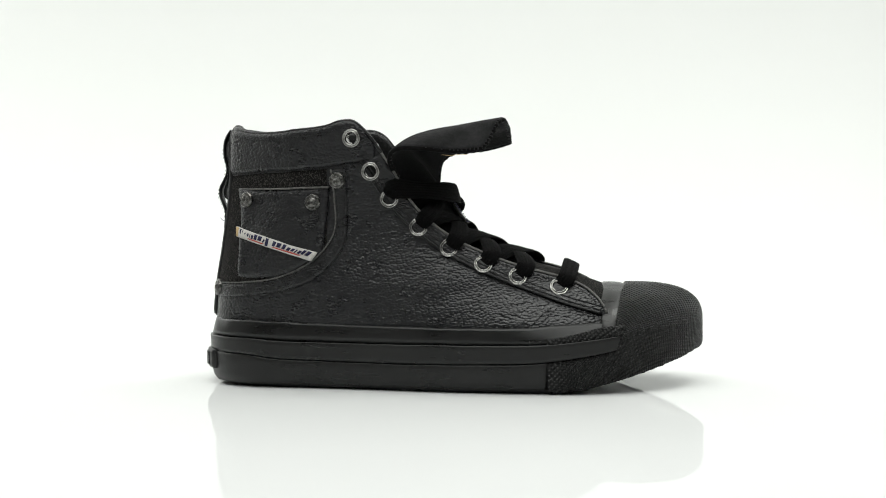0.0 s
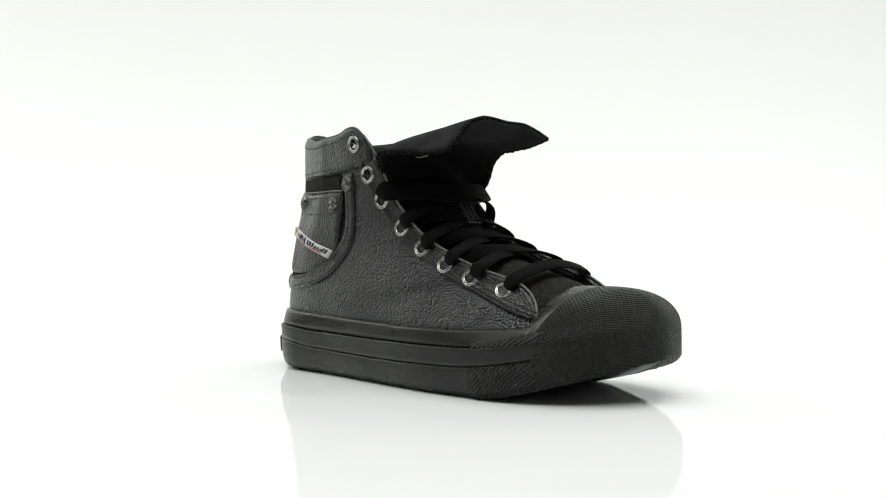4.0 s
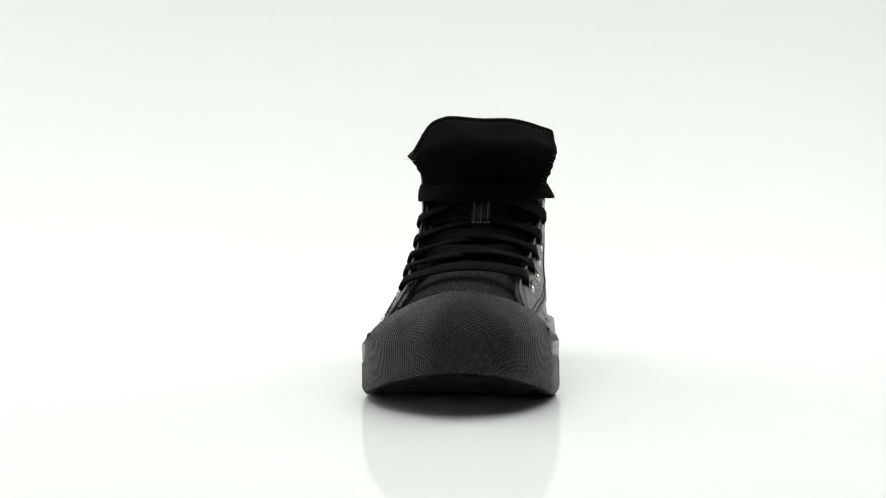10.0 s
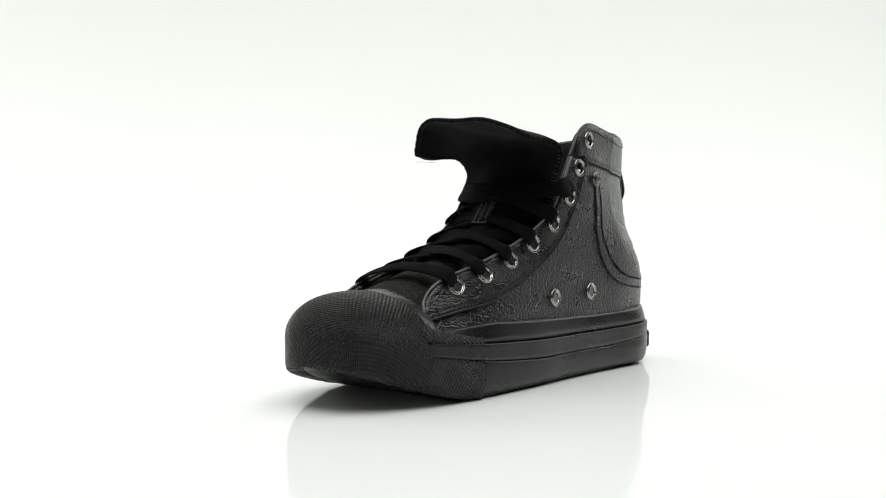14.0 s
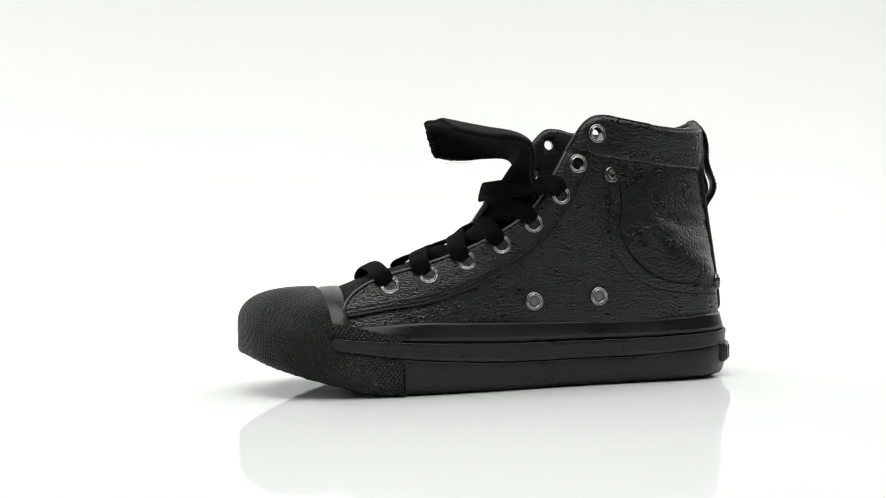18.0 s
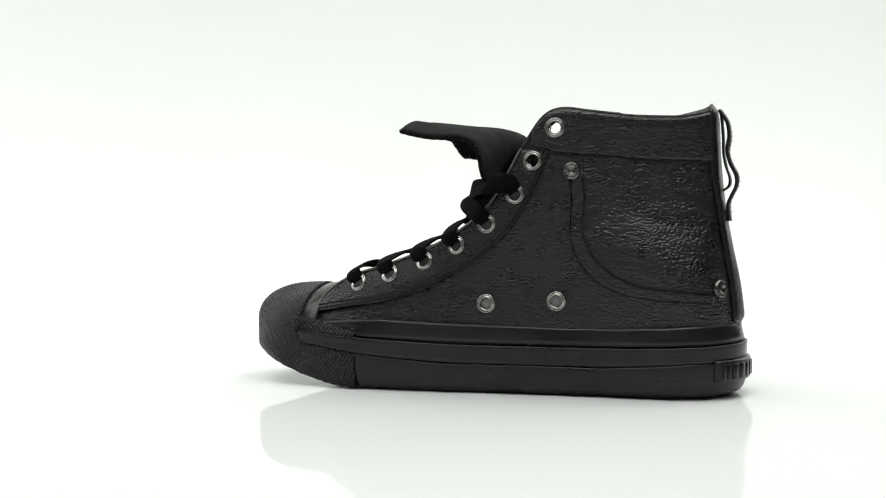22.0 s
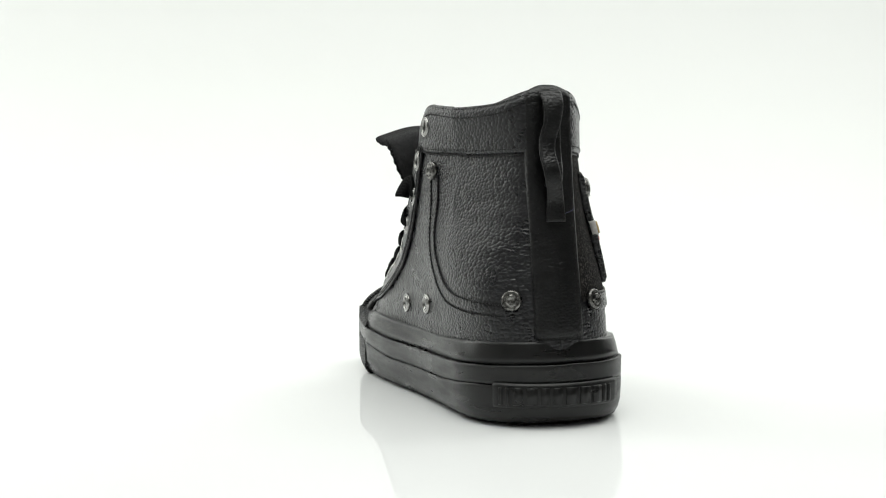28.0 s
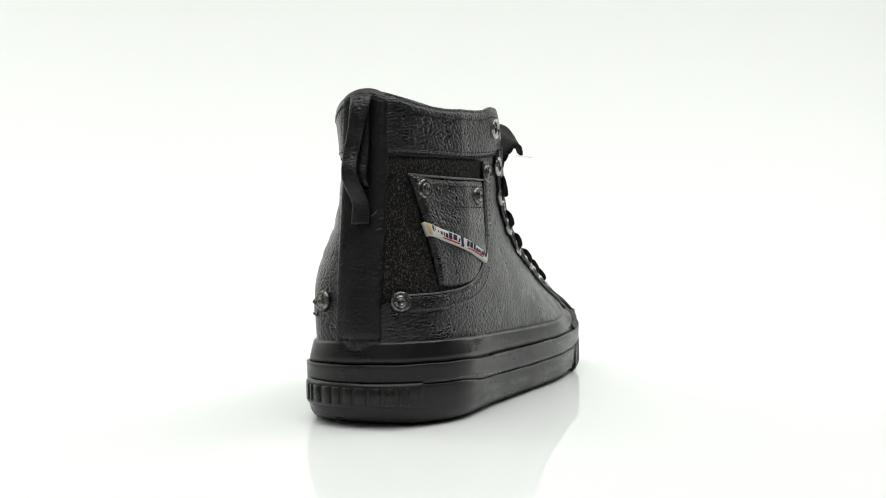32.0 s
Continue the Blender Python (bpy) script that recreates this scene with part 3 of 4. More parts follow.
def band(name, low, high, offs, mat, label, x_max=None, x_min=None, lean=None, tip=0.0):
    """A strip round the sole between two heights given as functions of (x, side), with a profile of (height fraction, outward mm)."""
    ids = [i for i, p in enumerate(RING) if (x_max is None or p[0] <= x_max) and (x_min is None or p[0] >= x_min)]
    closed = len(ids) == len(RING)
    if x_min is not None:
        k = next(i for i in range(len(ids) - 1) if ids[i + 1] != ids[i] + 1)
        ids = ids[k + 1:] + ids[:k + 1]
    outer, inner = [], []
    for q, i in enumerate(ids):
        x, y, s = RING[i]
        z0, z1 = low(x, s), high(x, s) + 0.28 * noise.noise((x * 0.09, y * 0.09, low(x, s) * 0.2)) + 0.12 * noise.noise((x * 0.4, y * 0.4, 7))
        nx, ny = RING_N[i]
        row = []
        fade = min(1.0, min(q, len(ids) - 1 - q) / 2.0) if not closed else 1.0
        for h, o in offs:
            o = o - tip * (1 - fade) - (lean(x, s) * h if lean else 0)
            row.append((x + nx * o, y + ny * o, z0 + (z1 - z0) * h))
        outer.append(row)
        inner.append([(x - nx * 9, y - ny * 9, z0 + (z1 - z0) * h) for h, o in offs])
    if closed:
        outer.append(outer[0])
        inner.append(inner[0])
    return solid(name, outer, inner, mat, shoe, label)


def build_sole():
    band("foxing_strip", lambda x, s: FOX_MID[s](x) - 1.0, lambda x, s: FOX_TOP[s](x),
         [(0, -1.8), (0.11, -1.7), (0.14, -0.5), (0.4, -0.6), (0.86, -0.9), (0.96, -1.2), (1.0, -2.6)], RUBBER, "smooth black rubber foxing strip", x_max=95, tip=0.6, lean=lambda x, s: (4.5 if s > 0 else 6.5) * smooth01((x - 5) / 65) + 2.2 * smooth01((-95 - x) / 40))
    band("middle_strip", lambda x, s: FOX_LOW[s](x) - 0.8, lambda x, s: FOX_MID[s](x),
         [(0, -1.2), (0.10, -1.1), (0.13, 0.3), (0.3, 0.35), (0.75, 0.45), (0.93, 0.62), (0.98, 0.5), (1.0, -0.8)], RUBBER, "black rubber strip with a raised lip", x_max=92.5, tip=0.6)
    band("sidewall", lambda x, s: BOTTOM(x) + 2.2, lambda x, s: FOX_LOW[s](x),
         [(0, -2.6), (0.12, -1.3), (0.35, -0.2), (0.7, 0.15), (0.92, 0.4), (0.98, 0.25), (1.0, -0.8)], RUBBER, "lower black rubber sidewall", x_max=52, tip=0.0)
    outsole()
    toe_bumper()


def outsole():
    """The tread plate: closed outline with a rounded lower edge."""
    n = len(RING)
    rows = [(3.4, -2.2), (2.0, -2.9), (0.9, -3.9), (0.15, -6.0), (0.0, -9.0)]
    verts, faces = [], []
    for dz, o in rows:
        for i, (x, y, s) in enumerate(RING):
            heel = min(max((-95 - x) / 55, 0), 1)
            oo = o * (1 + 0.7 * heel) * (1 + 0.9 * smooth01((x - 55) / 30))
            nx, ny = RING_N[i]
            verts.append((x + nx * oo, y + ny * oo, BOTTOM(x) + dz))
    for r in range(len(rows) - 1):
        for i in range(n):
            faces.append((r * n + i, r * n + (i + 1) % n, (r + 1) * n + (i + 1) % n, (r + 1) * n + i))
    # bottom face as strips across
    base = (len(rows) - 1) * n
    half_n = (n + 1) // 2
    for i in range(half_n - 1):
        a, b = base + i, base + i + 1
        c, d = base + (n - 1 - i), base + (n - i) % n
        if len({a, b, c, d}) == 4:
            faces.append((a, b, c, d))
        elif len({a, b, c}) == 3:
            faces.append((a, b, c))
    ob = link_mesh("outsole", np.array(verts) * 0.001, faces, RUBBER, shoe, "black rubber outsole resting on the disc")
    fix_normals(ob)


def resample_ring(x_min, step, tip=True):
    ids = [i for i, p in enumerate(RING) if p[0] >= x_min]
    k = next(i for i in range(len(ids) - 1) if ids[i + 1] != ids[i] + 1)
    ids = ids[k + 1:] + ids[:k + 1]
    p = np.array([RING[i][:2] for i in ids])
    nn = RING_N[ids]
    s = np.concatenate([[0], np.cumsum(np.linalg.norm(np.diff(p, axis=0), axis=1))])
    m = int(s[-1] / step)
    d = np.linspace(0, s[-1], m)
    x, y = np.interp(d, s, p[:, 0]), np.interp(d, s, p[:, 1])
    nx, ny = np.interp(d, s, nn[:, 0]), np.interp(d, s, nn[:, 1])
    return x, y, nx, ny


def side_mix(f, x, y):
    k = min(max((y + 20) / 40, 0), 1)
    return f[1](x) * k + f[-1](x) * (1 - k)


def toe_bumper():
    """The knurled wall round the toe; behind the cap its upper edge drops below the smooth middle strip."""
    x, y, nx, ny = resample_ring(50, 1.2)
    rows = 20
    outer = np.zeros((len(x), rows, 3))
    flat = np.zeros((len(x), rows, 2))
    for i in range(len(x)):
        z0 = BOTTOM(x[i]) + 0.4 + 0.5 * noise.noise((x[i] * 0.4, y[i] * 0.4, 0))
        f = smooth01((x[i] - 86) / 5)
        z1 = (side_mix(FOX_LOW, x[i], y[i]) + 0.2) * (1 - f) + (cap_rim(x[i], y[i]) + 0.4) * f
        for j in range(rows):
            k = j / (rows - 1)
            o = 0.6 - (2.6 - 1.9 * smooth01((x[i] - 60) / 40) * smooth01((20 - y[i]) / 25)) * (max(0, 0.2 - k) / 0.2)**1.5 - (0.9 * max(0, k - 0.9) / 0.1 * (1 - f))
            z = z0 + (z1 - z0) * k
            outer[i, j] = (x[i] + nx[i] * o, y[i] + ny[i] * o, z)
            flat[i, j] = (x[i] + nx[i] * (59.2 - z), y[i] + ny[i] * (59.2 - z))
    inner = outer.copy()
    inner[:, :, 0] -= nx[:, None] * 9
    inner[:, :, 1] -= ny[:, None] * 9
    lay_out(solid("toe_bumper", outer, inner, RUBBER_TOE, shoe, "knurled black rubber toe bumper"), np.concatenate([flat.reshape(-1, 2)] * 2))
    for side in (1, -1):
        bumper_strip(side)


def cap_rim(x, y):
    return side_mix(FOX_MID, x, y) + 0.3 - 1.3 * smooth01((x - 92) / 30)


def bumper_strip(side):
    """The knurled tail of the cap over the smooth middle strip, lower towards its rear end."""
    pts = [(i, p) for i, p in enumerate(RING) if p[2] == side and 49 <= p[0] <= 93 and abs(p[1]) > 10]
    pts.sort(key=lambda q: q[1][0])
    outer, flat = [], []
    for i, (x, y, s) in pts:
        nx, ny = RING_N[i]
        z0, f = FOX_MID[side](x) - 0.4, smooth01((x - 50) / 36)
        z1 = FOX_MID[side](x) + (3.4 + 4.0 * f if side > 0 else 3.0 + 2.4 * f)
        lean = (4.5 if side > 0 else 7.0) * smooth01((x - 5) / 65) * (1 - smooth01((x - 80) / 12))
        row = []
        for h, o in ((0, -0.6), (0.1, 0.45), (0.5, 0.4), (0.88, 0.25), (1.0, -1.6)):
            d = o - lean * h * (z1 - z0) / 11.0
            z = z0 + (z1 - z0) * h
            row.append((x + nx * d, y + ny * d, z))
            flat.append((x + nx * (59.2 - z), y + ny * (59.2 - z)))
        outer.append(row)
    outer = np.array(outer)
    inner = outer.copy()
    inner[:, :, 1] -= side * 6
    lay_out(solid("bumper_strip", outer, inner, RUBBER_TOE, shoe, "knurled rubber strip running back from the toe cap"), flat * 2)


APEX = np.array([93.0, 4.0])


def toe_point(x, y, nx, ny, z0, k, grow=0.0):
    """On the dome: k from 0 at the rim to 1 on the ridge."""
    front = max(0.0, nx)
    e = 2.0 + 0.8 * front**4 - (0.62 * max(0.0, -ny) + 0.1 * max(0.0, ny)) * (1 - front**2)
    a = k * math.pi / 2
    rho, zeta = max(math.cos(a), 0)**(2 / e), max(math.sin(a), 0)**(2 / e)
    ax, ay = min(APEX[0], x + 6), APEX[1]
    top = 59.2
    px, py = ax + (x + nx * 0.6 - ax) * rho, ay + (y + ny * 0.6 - ay) * rho
    return np.array([px + nx * grow * rho, py + ny * grow * rho, z0 + (top - z0) * zeta + grow * zeta])


def toe_cap():
    x, y, nx, ny = resample_ring(85.5, 1.2)
    rows = 52
    outer, inner = np.zeros((len(x), rows, 3)), np.zeros((len(x), rows, 3))
    for i in range(len(x)):
        z0 = cap_rim(x[i], y[i])
        for j in range(rows):
            k = 0.97 * j / (rows - 1)
            outer[i, j] = toe_point(x[i], y[i], nx[i], ny[i], z0, k)
            inner[i, j] = toe_point(x[i], y[i], nx[i], ny[i], z0, k, -2.4)
    gi, gj = np.gradient(outer, axis=0), np.gradient(outer, axis=1)
    nor = np.cross(gi, gj)
    nor /= np.linalg.norm(nor, axis=2)[:, :, None] + 1e-9
    nor *= np.where(nor[:, :, 2:] < 0, -1, 1)
    drop = 59.2 - outer[:, :, 2:]
    flat = outer[:, :, :2] + nor[:, :, :2] * drop
    lay_out(solid("toe_cap", outer, inner, RUBBER_TOE, shoe, "knurled black rubber toe cap"), np.concatenate([flat.reshape(-1, 2)] * 2))


def arch(x, w_l, w_m, z_edge, z_top, n=28, e=2.1, mid=4.0, lateral=None):
    pts = []
    for k in range(n):
        a = math.pi * k / (n - 1)
        c, s = math.cos(a), math.sin(a)
        q = lateral if lateral and c < 0 else e
        rho = math.copysign(abs(c)**(2 / q), c)
        y = mid + (w_m - mid) * rho if rho > 0 else mid + (mid - w_l) * rho
        pts.append((x, y, z_edge + (z_top - z_edge) * s**(2 / q)))
    return pts


def toe_strip():
    """The smooth band behind the cap."""
    outer = [arch(x, -44.8 + d + g, 49.2 - d, 33.5, zt, 36, 1.85, 4.0, 1.5) for x, d, g, zt in ((78.8, 1.8, 0, 58.4), (79.6, 0.8, 0, 59.1), (84, 0.4, 0.6, 59.1), (89, 0.6, 2.0, 58.7), (91.5, 2.2, 4, 57.8), (94, 8.0, 4, 55.0))]
    inner = [[(p[0], p[1] * 0.96, p[2] - 1.8) for p in row] for row in outer]
    solid("toe_strip", outer, inner, RUBBER_SMOOTH, shoe, "smooth dark grey rubber strip behind the toe cap")


def vamp():
    """Denim under the laces and in front of the throat."""
    outer = []
    for x, wl, wm, ze, zt in ((86, -31, 38, 34, 56.0), (80, -33, 40, 34, 58.0), (70, -35, 41.0, 34, 61.6), (60, -36, 41, 34, 64.6), (48, -36, 41, 34, 68.2), (36, -35, 41, 34, 72.0), (22, -34, 40, 36, 77.0), (8, -33, 38, 40, 83.5)):
        outer.append(arch(x, wl, wm, ze, zt, 30, 2.0))
    inner = [[(p[0], p[1] * 0.95, p[2] - 1.5) for p in row] for row in outer]
    solid("vamp", outer, inner, DENIM, shoe, "dark woven denim vamp under the laces")


def smooth01(t):
    t = min(max(t, 0), 1)
    return t * t * (3 - 2 * t)


TONGUE_MID = [(30, 6, 73), (12, 6, 83), (-3, 7, 94), (-11, 7, 105), (-18, 7, 117), (-26, 6, 128), (-33, 3, 136), (-33, -1, 143), (-23, -4, 146.8), (-4, -7, 149.4), (11, -8, 151.8), (22, -8, 153.4)]
TONGUE_LAT = [(22, -22, 60), (2, -23, 70), (-14, -24, 82), (-26, -25, 95), (-32, -27, 110), (-36, -30, 122), (-39, -35, 130), (-35, -38, 135.6), (-21, -37, 136.2), (-6, -33, 135), (5, -30.5, 135.2), (13, -28.5, 136.4)]
TONGUE_MED = [(22, 28, 62), (2, 31, 72), (-14, 33, 84), (-25, 35, 97), (-29, 40, 110), (-25, 44.5, 120), (-24.5, 49, 130), (-22, 51, 136), (-15, 51, 139.2), (-5, 50, 140.2), (9, 50, 142.2), (21, 49.5, 145.2)]


def tongue():
    n, m = 64, 41
    c, l, d = spline(TONGUE_MID, n), spline(TONGUE_LAT, n), spline(TONGUE_MED, n)
    outer = np.zeros((n, m, 3))
    for i in range(n):
        v = i / (n - 1)
        p0 = 2.0 + 0.35 * smooth01((v - 0.55) / 0.3)
        for j in range(m):
            k = -1 + 2 * j / (m - 1)
            e = l[i] if k < 0 else d[i]
            a = abs(k)
            p = p0 if k < 0 else p0 + 0.3 * smooth01((v - 0.55) / 0.3)
            pt = np.empty(3)
            pt[1] = c[i][1] + (e[1] - c[i][1]) * a
            for q in (0, 2):
                pt[q] = c[i][q] + (e[q] - c[i][q]) * a**p
            flap = smooth01((v - 0.6) / 0.2)
            pt[2] += flap * (0.5 * math.sin(6 * k + 3 * v) + 0.4 * math.sin(11 * k * v + 1))
            pt[0] += flap * (v - 0.6) * (1.5 * math.sin(4 * k + 1))
            outer[i, j] = pt
    gi, gj = np.gradient(outer, axis=0), np.gradient(outer, axis=1)
    nor = np.cross(gi, gj)
    nor /= np.linalg.norm(nor, axis=2)[:, :, None] + 1e-9
    inner = outer + nor * 1.8
    if np.mean(inner[5, m // 2] - outer[5, m // 2]) > 0:
        inner = outer - nor * 1.8
    ob = solid("tongue", outer, inner, TONGUE_CLOTH, shoe, "black cloth tongue folded forward over the laces")
    # overlocked edge: short loops wound round the rim
    mid = (outer + inner) / 2
    rim = np.concatenate([mid[26:, 0], mid[-1, 1:-1], mid[26:, -1][::-1]])
    rn = np.concatenate([nor[26:, 0], nor[-1, 1:-1], nor[26:, -1][::-1]])
    backing = inner + (inner - outer) * 0.35
    solid("tongue_backing", inner + (inner - outer) * 0.02, backing, CANVAS, ob, "charcoal canvas back of the tongue")
    rim = spline(rim, 420)
    rn = spline(rn, 420)
    sweep("edge_binding", rim, rn, [2.9 + 0.8 * math.sin(0.85 * i) + 0.4 * math.sin(0.31 * i) for i in range(420)], 2.5, TONGUE_CLOTH, ob, "overlocked black edge")
    stitch_mesh("overlock_stitching", rim + rn * 1.0, rn, 2.3, (1.2, 2.7, 0.35), THREAD, "", ob)
    stitch_mesh("overlock_stitching", rim - rn * 1.0, -rn, 2.3, (1.2, 2.7, 0.35), THREAD_PALE, "", ob)
    # loop label on the tongue
    lab = []
    for z, x in ((93.8, -2.4), (97, -4.6), (100, -6.8), (103.5, -9.2), (107, -11.2)):
        lab.append([(x + 1.6 - 0.012 * (y - 7)**2, y, z + 0.6) for y in np.linspace(1.6, 13.2, 9)])
    back = [[(p[0] - 1.4, p[1], p[2] - 0.5) for p in r] for r in lab]
    solid("lace_loop", lab, back, DENIM, shoe, "woven dark blue lace keeper loop")
    g = np.array(lab)
    for yy in (0.15, 0.5, 0.85):
        line = np.array([[np.interp(yy, np.linspace(0, 1, 9), g[i, :, k]) for k in range(3)] for i in range(5)])
        stitch_mesh("keeper_stitching", spline(line, 30) + np.array([0.35, 0, 0.2]), np.tile([0.8, 0, 0.6], (30, 1)), 1.9, (1.4, 0.7, 0.4), GREY_THREAD, "", shoe)
    line = g[0] + np.array([0.4, 0, 0.5])
    stitch_mesh("keeper_stitching", spline(line, 30), np.tile([0.8, 0, 0.6], (30, 1)), 2.4, (1.5, 0.7, 0.4), KEEPER_GREY, "", shoe)


EYE_L = [(-62.0, 143.8), (-51.5, 124.6), (-41.0, 108.9), (-24.2, 92.0), (-6.7, 79.8), (13.1, 70.3), (32.5, 63.4), (55.5, 57.2)]
EYE_M = [(-66.1, 144.6), (-53.8, 127.2), (-43.6, 109.4), (-27.1, 93.6), (-8.7, 81.8), (11.2, 72.8), (33.1, 65.4), (54.3, 59.9)]
EYES = {-1: EYE_L, 1: EYE_M}


def throat_point(side, n, off=1.0, slide=0.0):
    """Where the lace of eyelet n (1 to 8) crosses the throat's edge."""
    x, z = EYES[side][n - 1]
    px, pz = x + 4.4 + slide, z + 5.6
    return skin(side, u_of(px, pz), pz, off)


def lace(path, ups, width=7.6, n=44, thick=1.7):
    p, q = spline(path, n), spline(ups, n)
    w = [width * (0.72 + 0.28 * smooth01(min(i, n - 1 - i) / 6)) for i in range(n)]
    return sweep("lace", p, q, w, thick, LACE_CLOTH, shoe, "flat black cotton lace")


def laces():
    def start(side, n):
        x, z = EYES[side][n - 1]
        u = u_of(x, z)
        nn = normal(side, u, z)
        a = skin(side, u, z, -2.2)
        b = skin(side, u_of(x + 1.2, z + 1.6), z + 1.6, 1.4)
        return [a, b, throat_point(side, n, 2.4)], [nn, nn, nn * 0.8 + np.array([0.3, 0, 0.6])]

    # the straight bar over the tongue's neck
    pl, ul = start(-1, 3)
    pm, um = start(1, 3)
    mid, ups = [], []
    for y, z in ((-29, 114), (-18, 113.5), (-4, 113), (8, 112.8), (20, 113), (32, 113.5), (42, 114.0), (48, 114.6)):
        mid.append(np.array([-7.5 - 0.0165 * (y - 7)**2 if y < 20 else -7.5 - 0.0125 * (y - 5)**2, y, z]))
        ups.append(np.array([0.95, 0.012 * (y - 7), 0.25]))
    lace(pl[:2] + [throat_point(-1, 3, 2.8, -1.0)] + mid + [throat_point(1, 3, 2.8, -1.0)] + pm[1::-1], ul + ups + um[::-1], 12.0, 76, 2.2)
    # the straight bar at the toe
    pl, ul = start(-1, 8)
    pm, um = start(1, 8)
    mid = []
    for k in (0.25, 0.5, 0.75):
        q = pl[-1] * (1 - k) + pm[-1] * k
        mid.append(q + np.array([1.5, 0, 5.5]) * 4 * k * (1 - k))
    lace(pl + mid + pm[::-1], ul + [np.array([0.4, 0, 0.9])] * 3 + um[::-1], 10.0, 60, 1.9)
    # crossing pairs: from an eyelet over the tongue to below the other edge, one row higher
    for n in (4, 5, 6, 7):
        for side in (-1, 1):
            p, u = start(side, n)
            other = throat_point(-side, n - 1, -3.4, 1.0)
            other2 = throat_point(-side, n - 1, -5.0, -4.0)
            q0, q1 = p[-1], other
            mid = []
            for k in (0.18, 0.4, 0.62, 0.84):
                q = q0 * (1 - k) + q1 * k
                hump = math.sin(math.pi * k)**(0.5 if n == 4 and side > 0 else 0.7)
                q = q + np.array([(18.0 if side > 0 else 9.0) * hump if n == 4 else (5.0 if n == 5 else 2.6) * hump, 0, (5.6 if side > 0 else 3.8) * hump])
                mid.append(q)
            up = np.array([0.85, 0, 0.5])
            lace(p + mid + [other, other2], u + [up] * 6, 10.6, 52, 1.9)


def side_details(side):
    # collar band
    seam = {1: [(-148.6, 125.2), (-137, 125.6), (-101, 127.9), (-69.5, 131.1), (-52.5, 136.2)],
            -1: [(-148.6, 126.2), (-124, 126.7), (-98, 126.9), (-68.5, 129.1), (-48.5, 131.8)]}[side]
    top = [(q[0], q[1] - 0.1) for q in COLLAR[side]] + ([(-57, 148.3), (-53.5, 142.6)] if side > 0 else [(-56, 149.2), (-48.5, 139.0)])
    overlay("collar_band", side, seam, top, 60, 14, 1.3, LEATHER, "black leather collar band")
    cord("collar_piping", side, [(q[0], q[1] + 0.2) for q in COLLAR[side]] + [(q[0], q[1]) for q in THROAT[side][:3]], 1.0, -0.6, LEATHER_TRIM, "rolled black collar edge")
    stitches("collar_stitching", side, [(q[0], q[1] - 4.0) for q in COLLAR[side][1:-1]], 1.2)
    stitches("collar_stitching", side, [(q[0] + 2, q[1] + 2.2) for q in seam], 1.2)
    # dark matt cords stand in for the shade in the stitched grooves
    cord("collar_groove_shade", side, [(q[0] + 0.5, q[1] - 0.5) for q in seam], 0.5, 0.15, THREAD, n=60)
    cord("collar_groove_shade", side, [(q[0], q[1] - 4.0) for q in COLLAR[side][1:-1]], 0.3, 1.1, THREAD, n=60)
    # eyelet stay, from the collar down to the toe
    inner = [(q[0] - 0.3, q[1] - 0.4) for q in THROAT[side][2:]]
    lower = {1: [(-62.5, 131.5), (-57.3, 120), (-49.5, 104.5), (-38.5, 89), (-22, 74.5), (-9, 67), (10, 57.8), (35.5, 50.0), (58, 46.6), (79, 43)],
             -1: [(-57.5, 130.0), (-50, 118), (-38.5, 101.4), (-27.2, 91.0), (-12.8, 79.6), (4.4, 70.0), (24.2, 61.2), (40.4, 55.0), (59, 48.2), (79, 42.6)]}[side]
    overlay("eyestay", side, inner, lower, 80, 12, 1.5, LEATHER_TRIM, "black leather eyelet stay")
    cord("eyestay_fold", side, [(q[0] + 0.2, q[1] + 0.3) for q in lower], 0.75, 0.75, LEATHER_LOOP, "folded lower edge of the eyelet stay", n=90)
    for d in (1.6, 3.6):
        stitches("eyestay_stitching", side, [(q[0] + d * 0.5, q[1] + d * 0.9) for q in lower], 1.5)
        # dark cord under each stitch row, in place of its groove's shade
        cord("eyestay_seam", side, [(q[0] + d * 0.5, q[1] + d * 0.9) for q in lower], 0.42, 1.2, THREAD, n=80)
    stitches("eyestay_stitching", side, [(q[0] - 1.6, q[1] - 2.0) for q in THROAT[side][3:-1]], 1.5)
    cord("eyestay_edge", side, [(q[0], q[1]) for q in THROAT[side][2:]], 0.7, 0.75, LEATHER_EDGE, "worn grey cut edge", n=70)
    for x, z in EYES[side]:
        eyelet(side, x, z, off=1.1)
    # toe seam
    stitches("toe_seam_stitching", side, [(52, 47), (46, 42), (42, 38)], 0.3, 2.2)
    stitches("toe_seam_stitching", side, [(55, 46.6), (49, 41), (46, 38)], 0.3, 2.2)


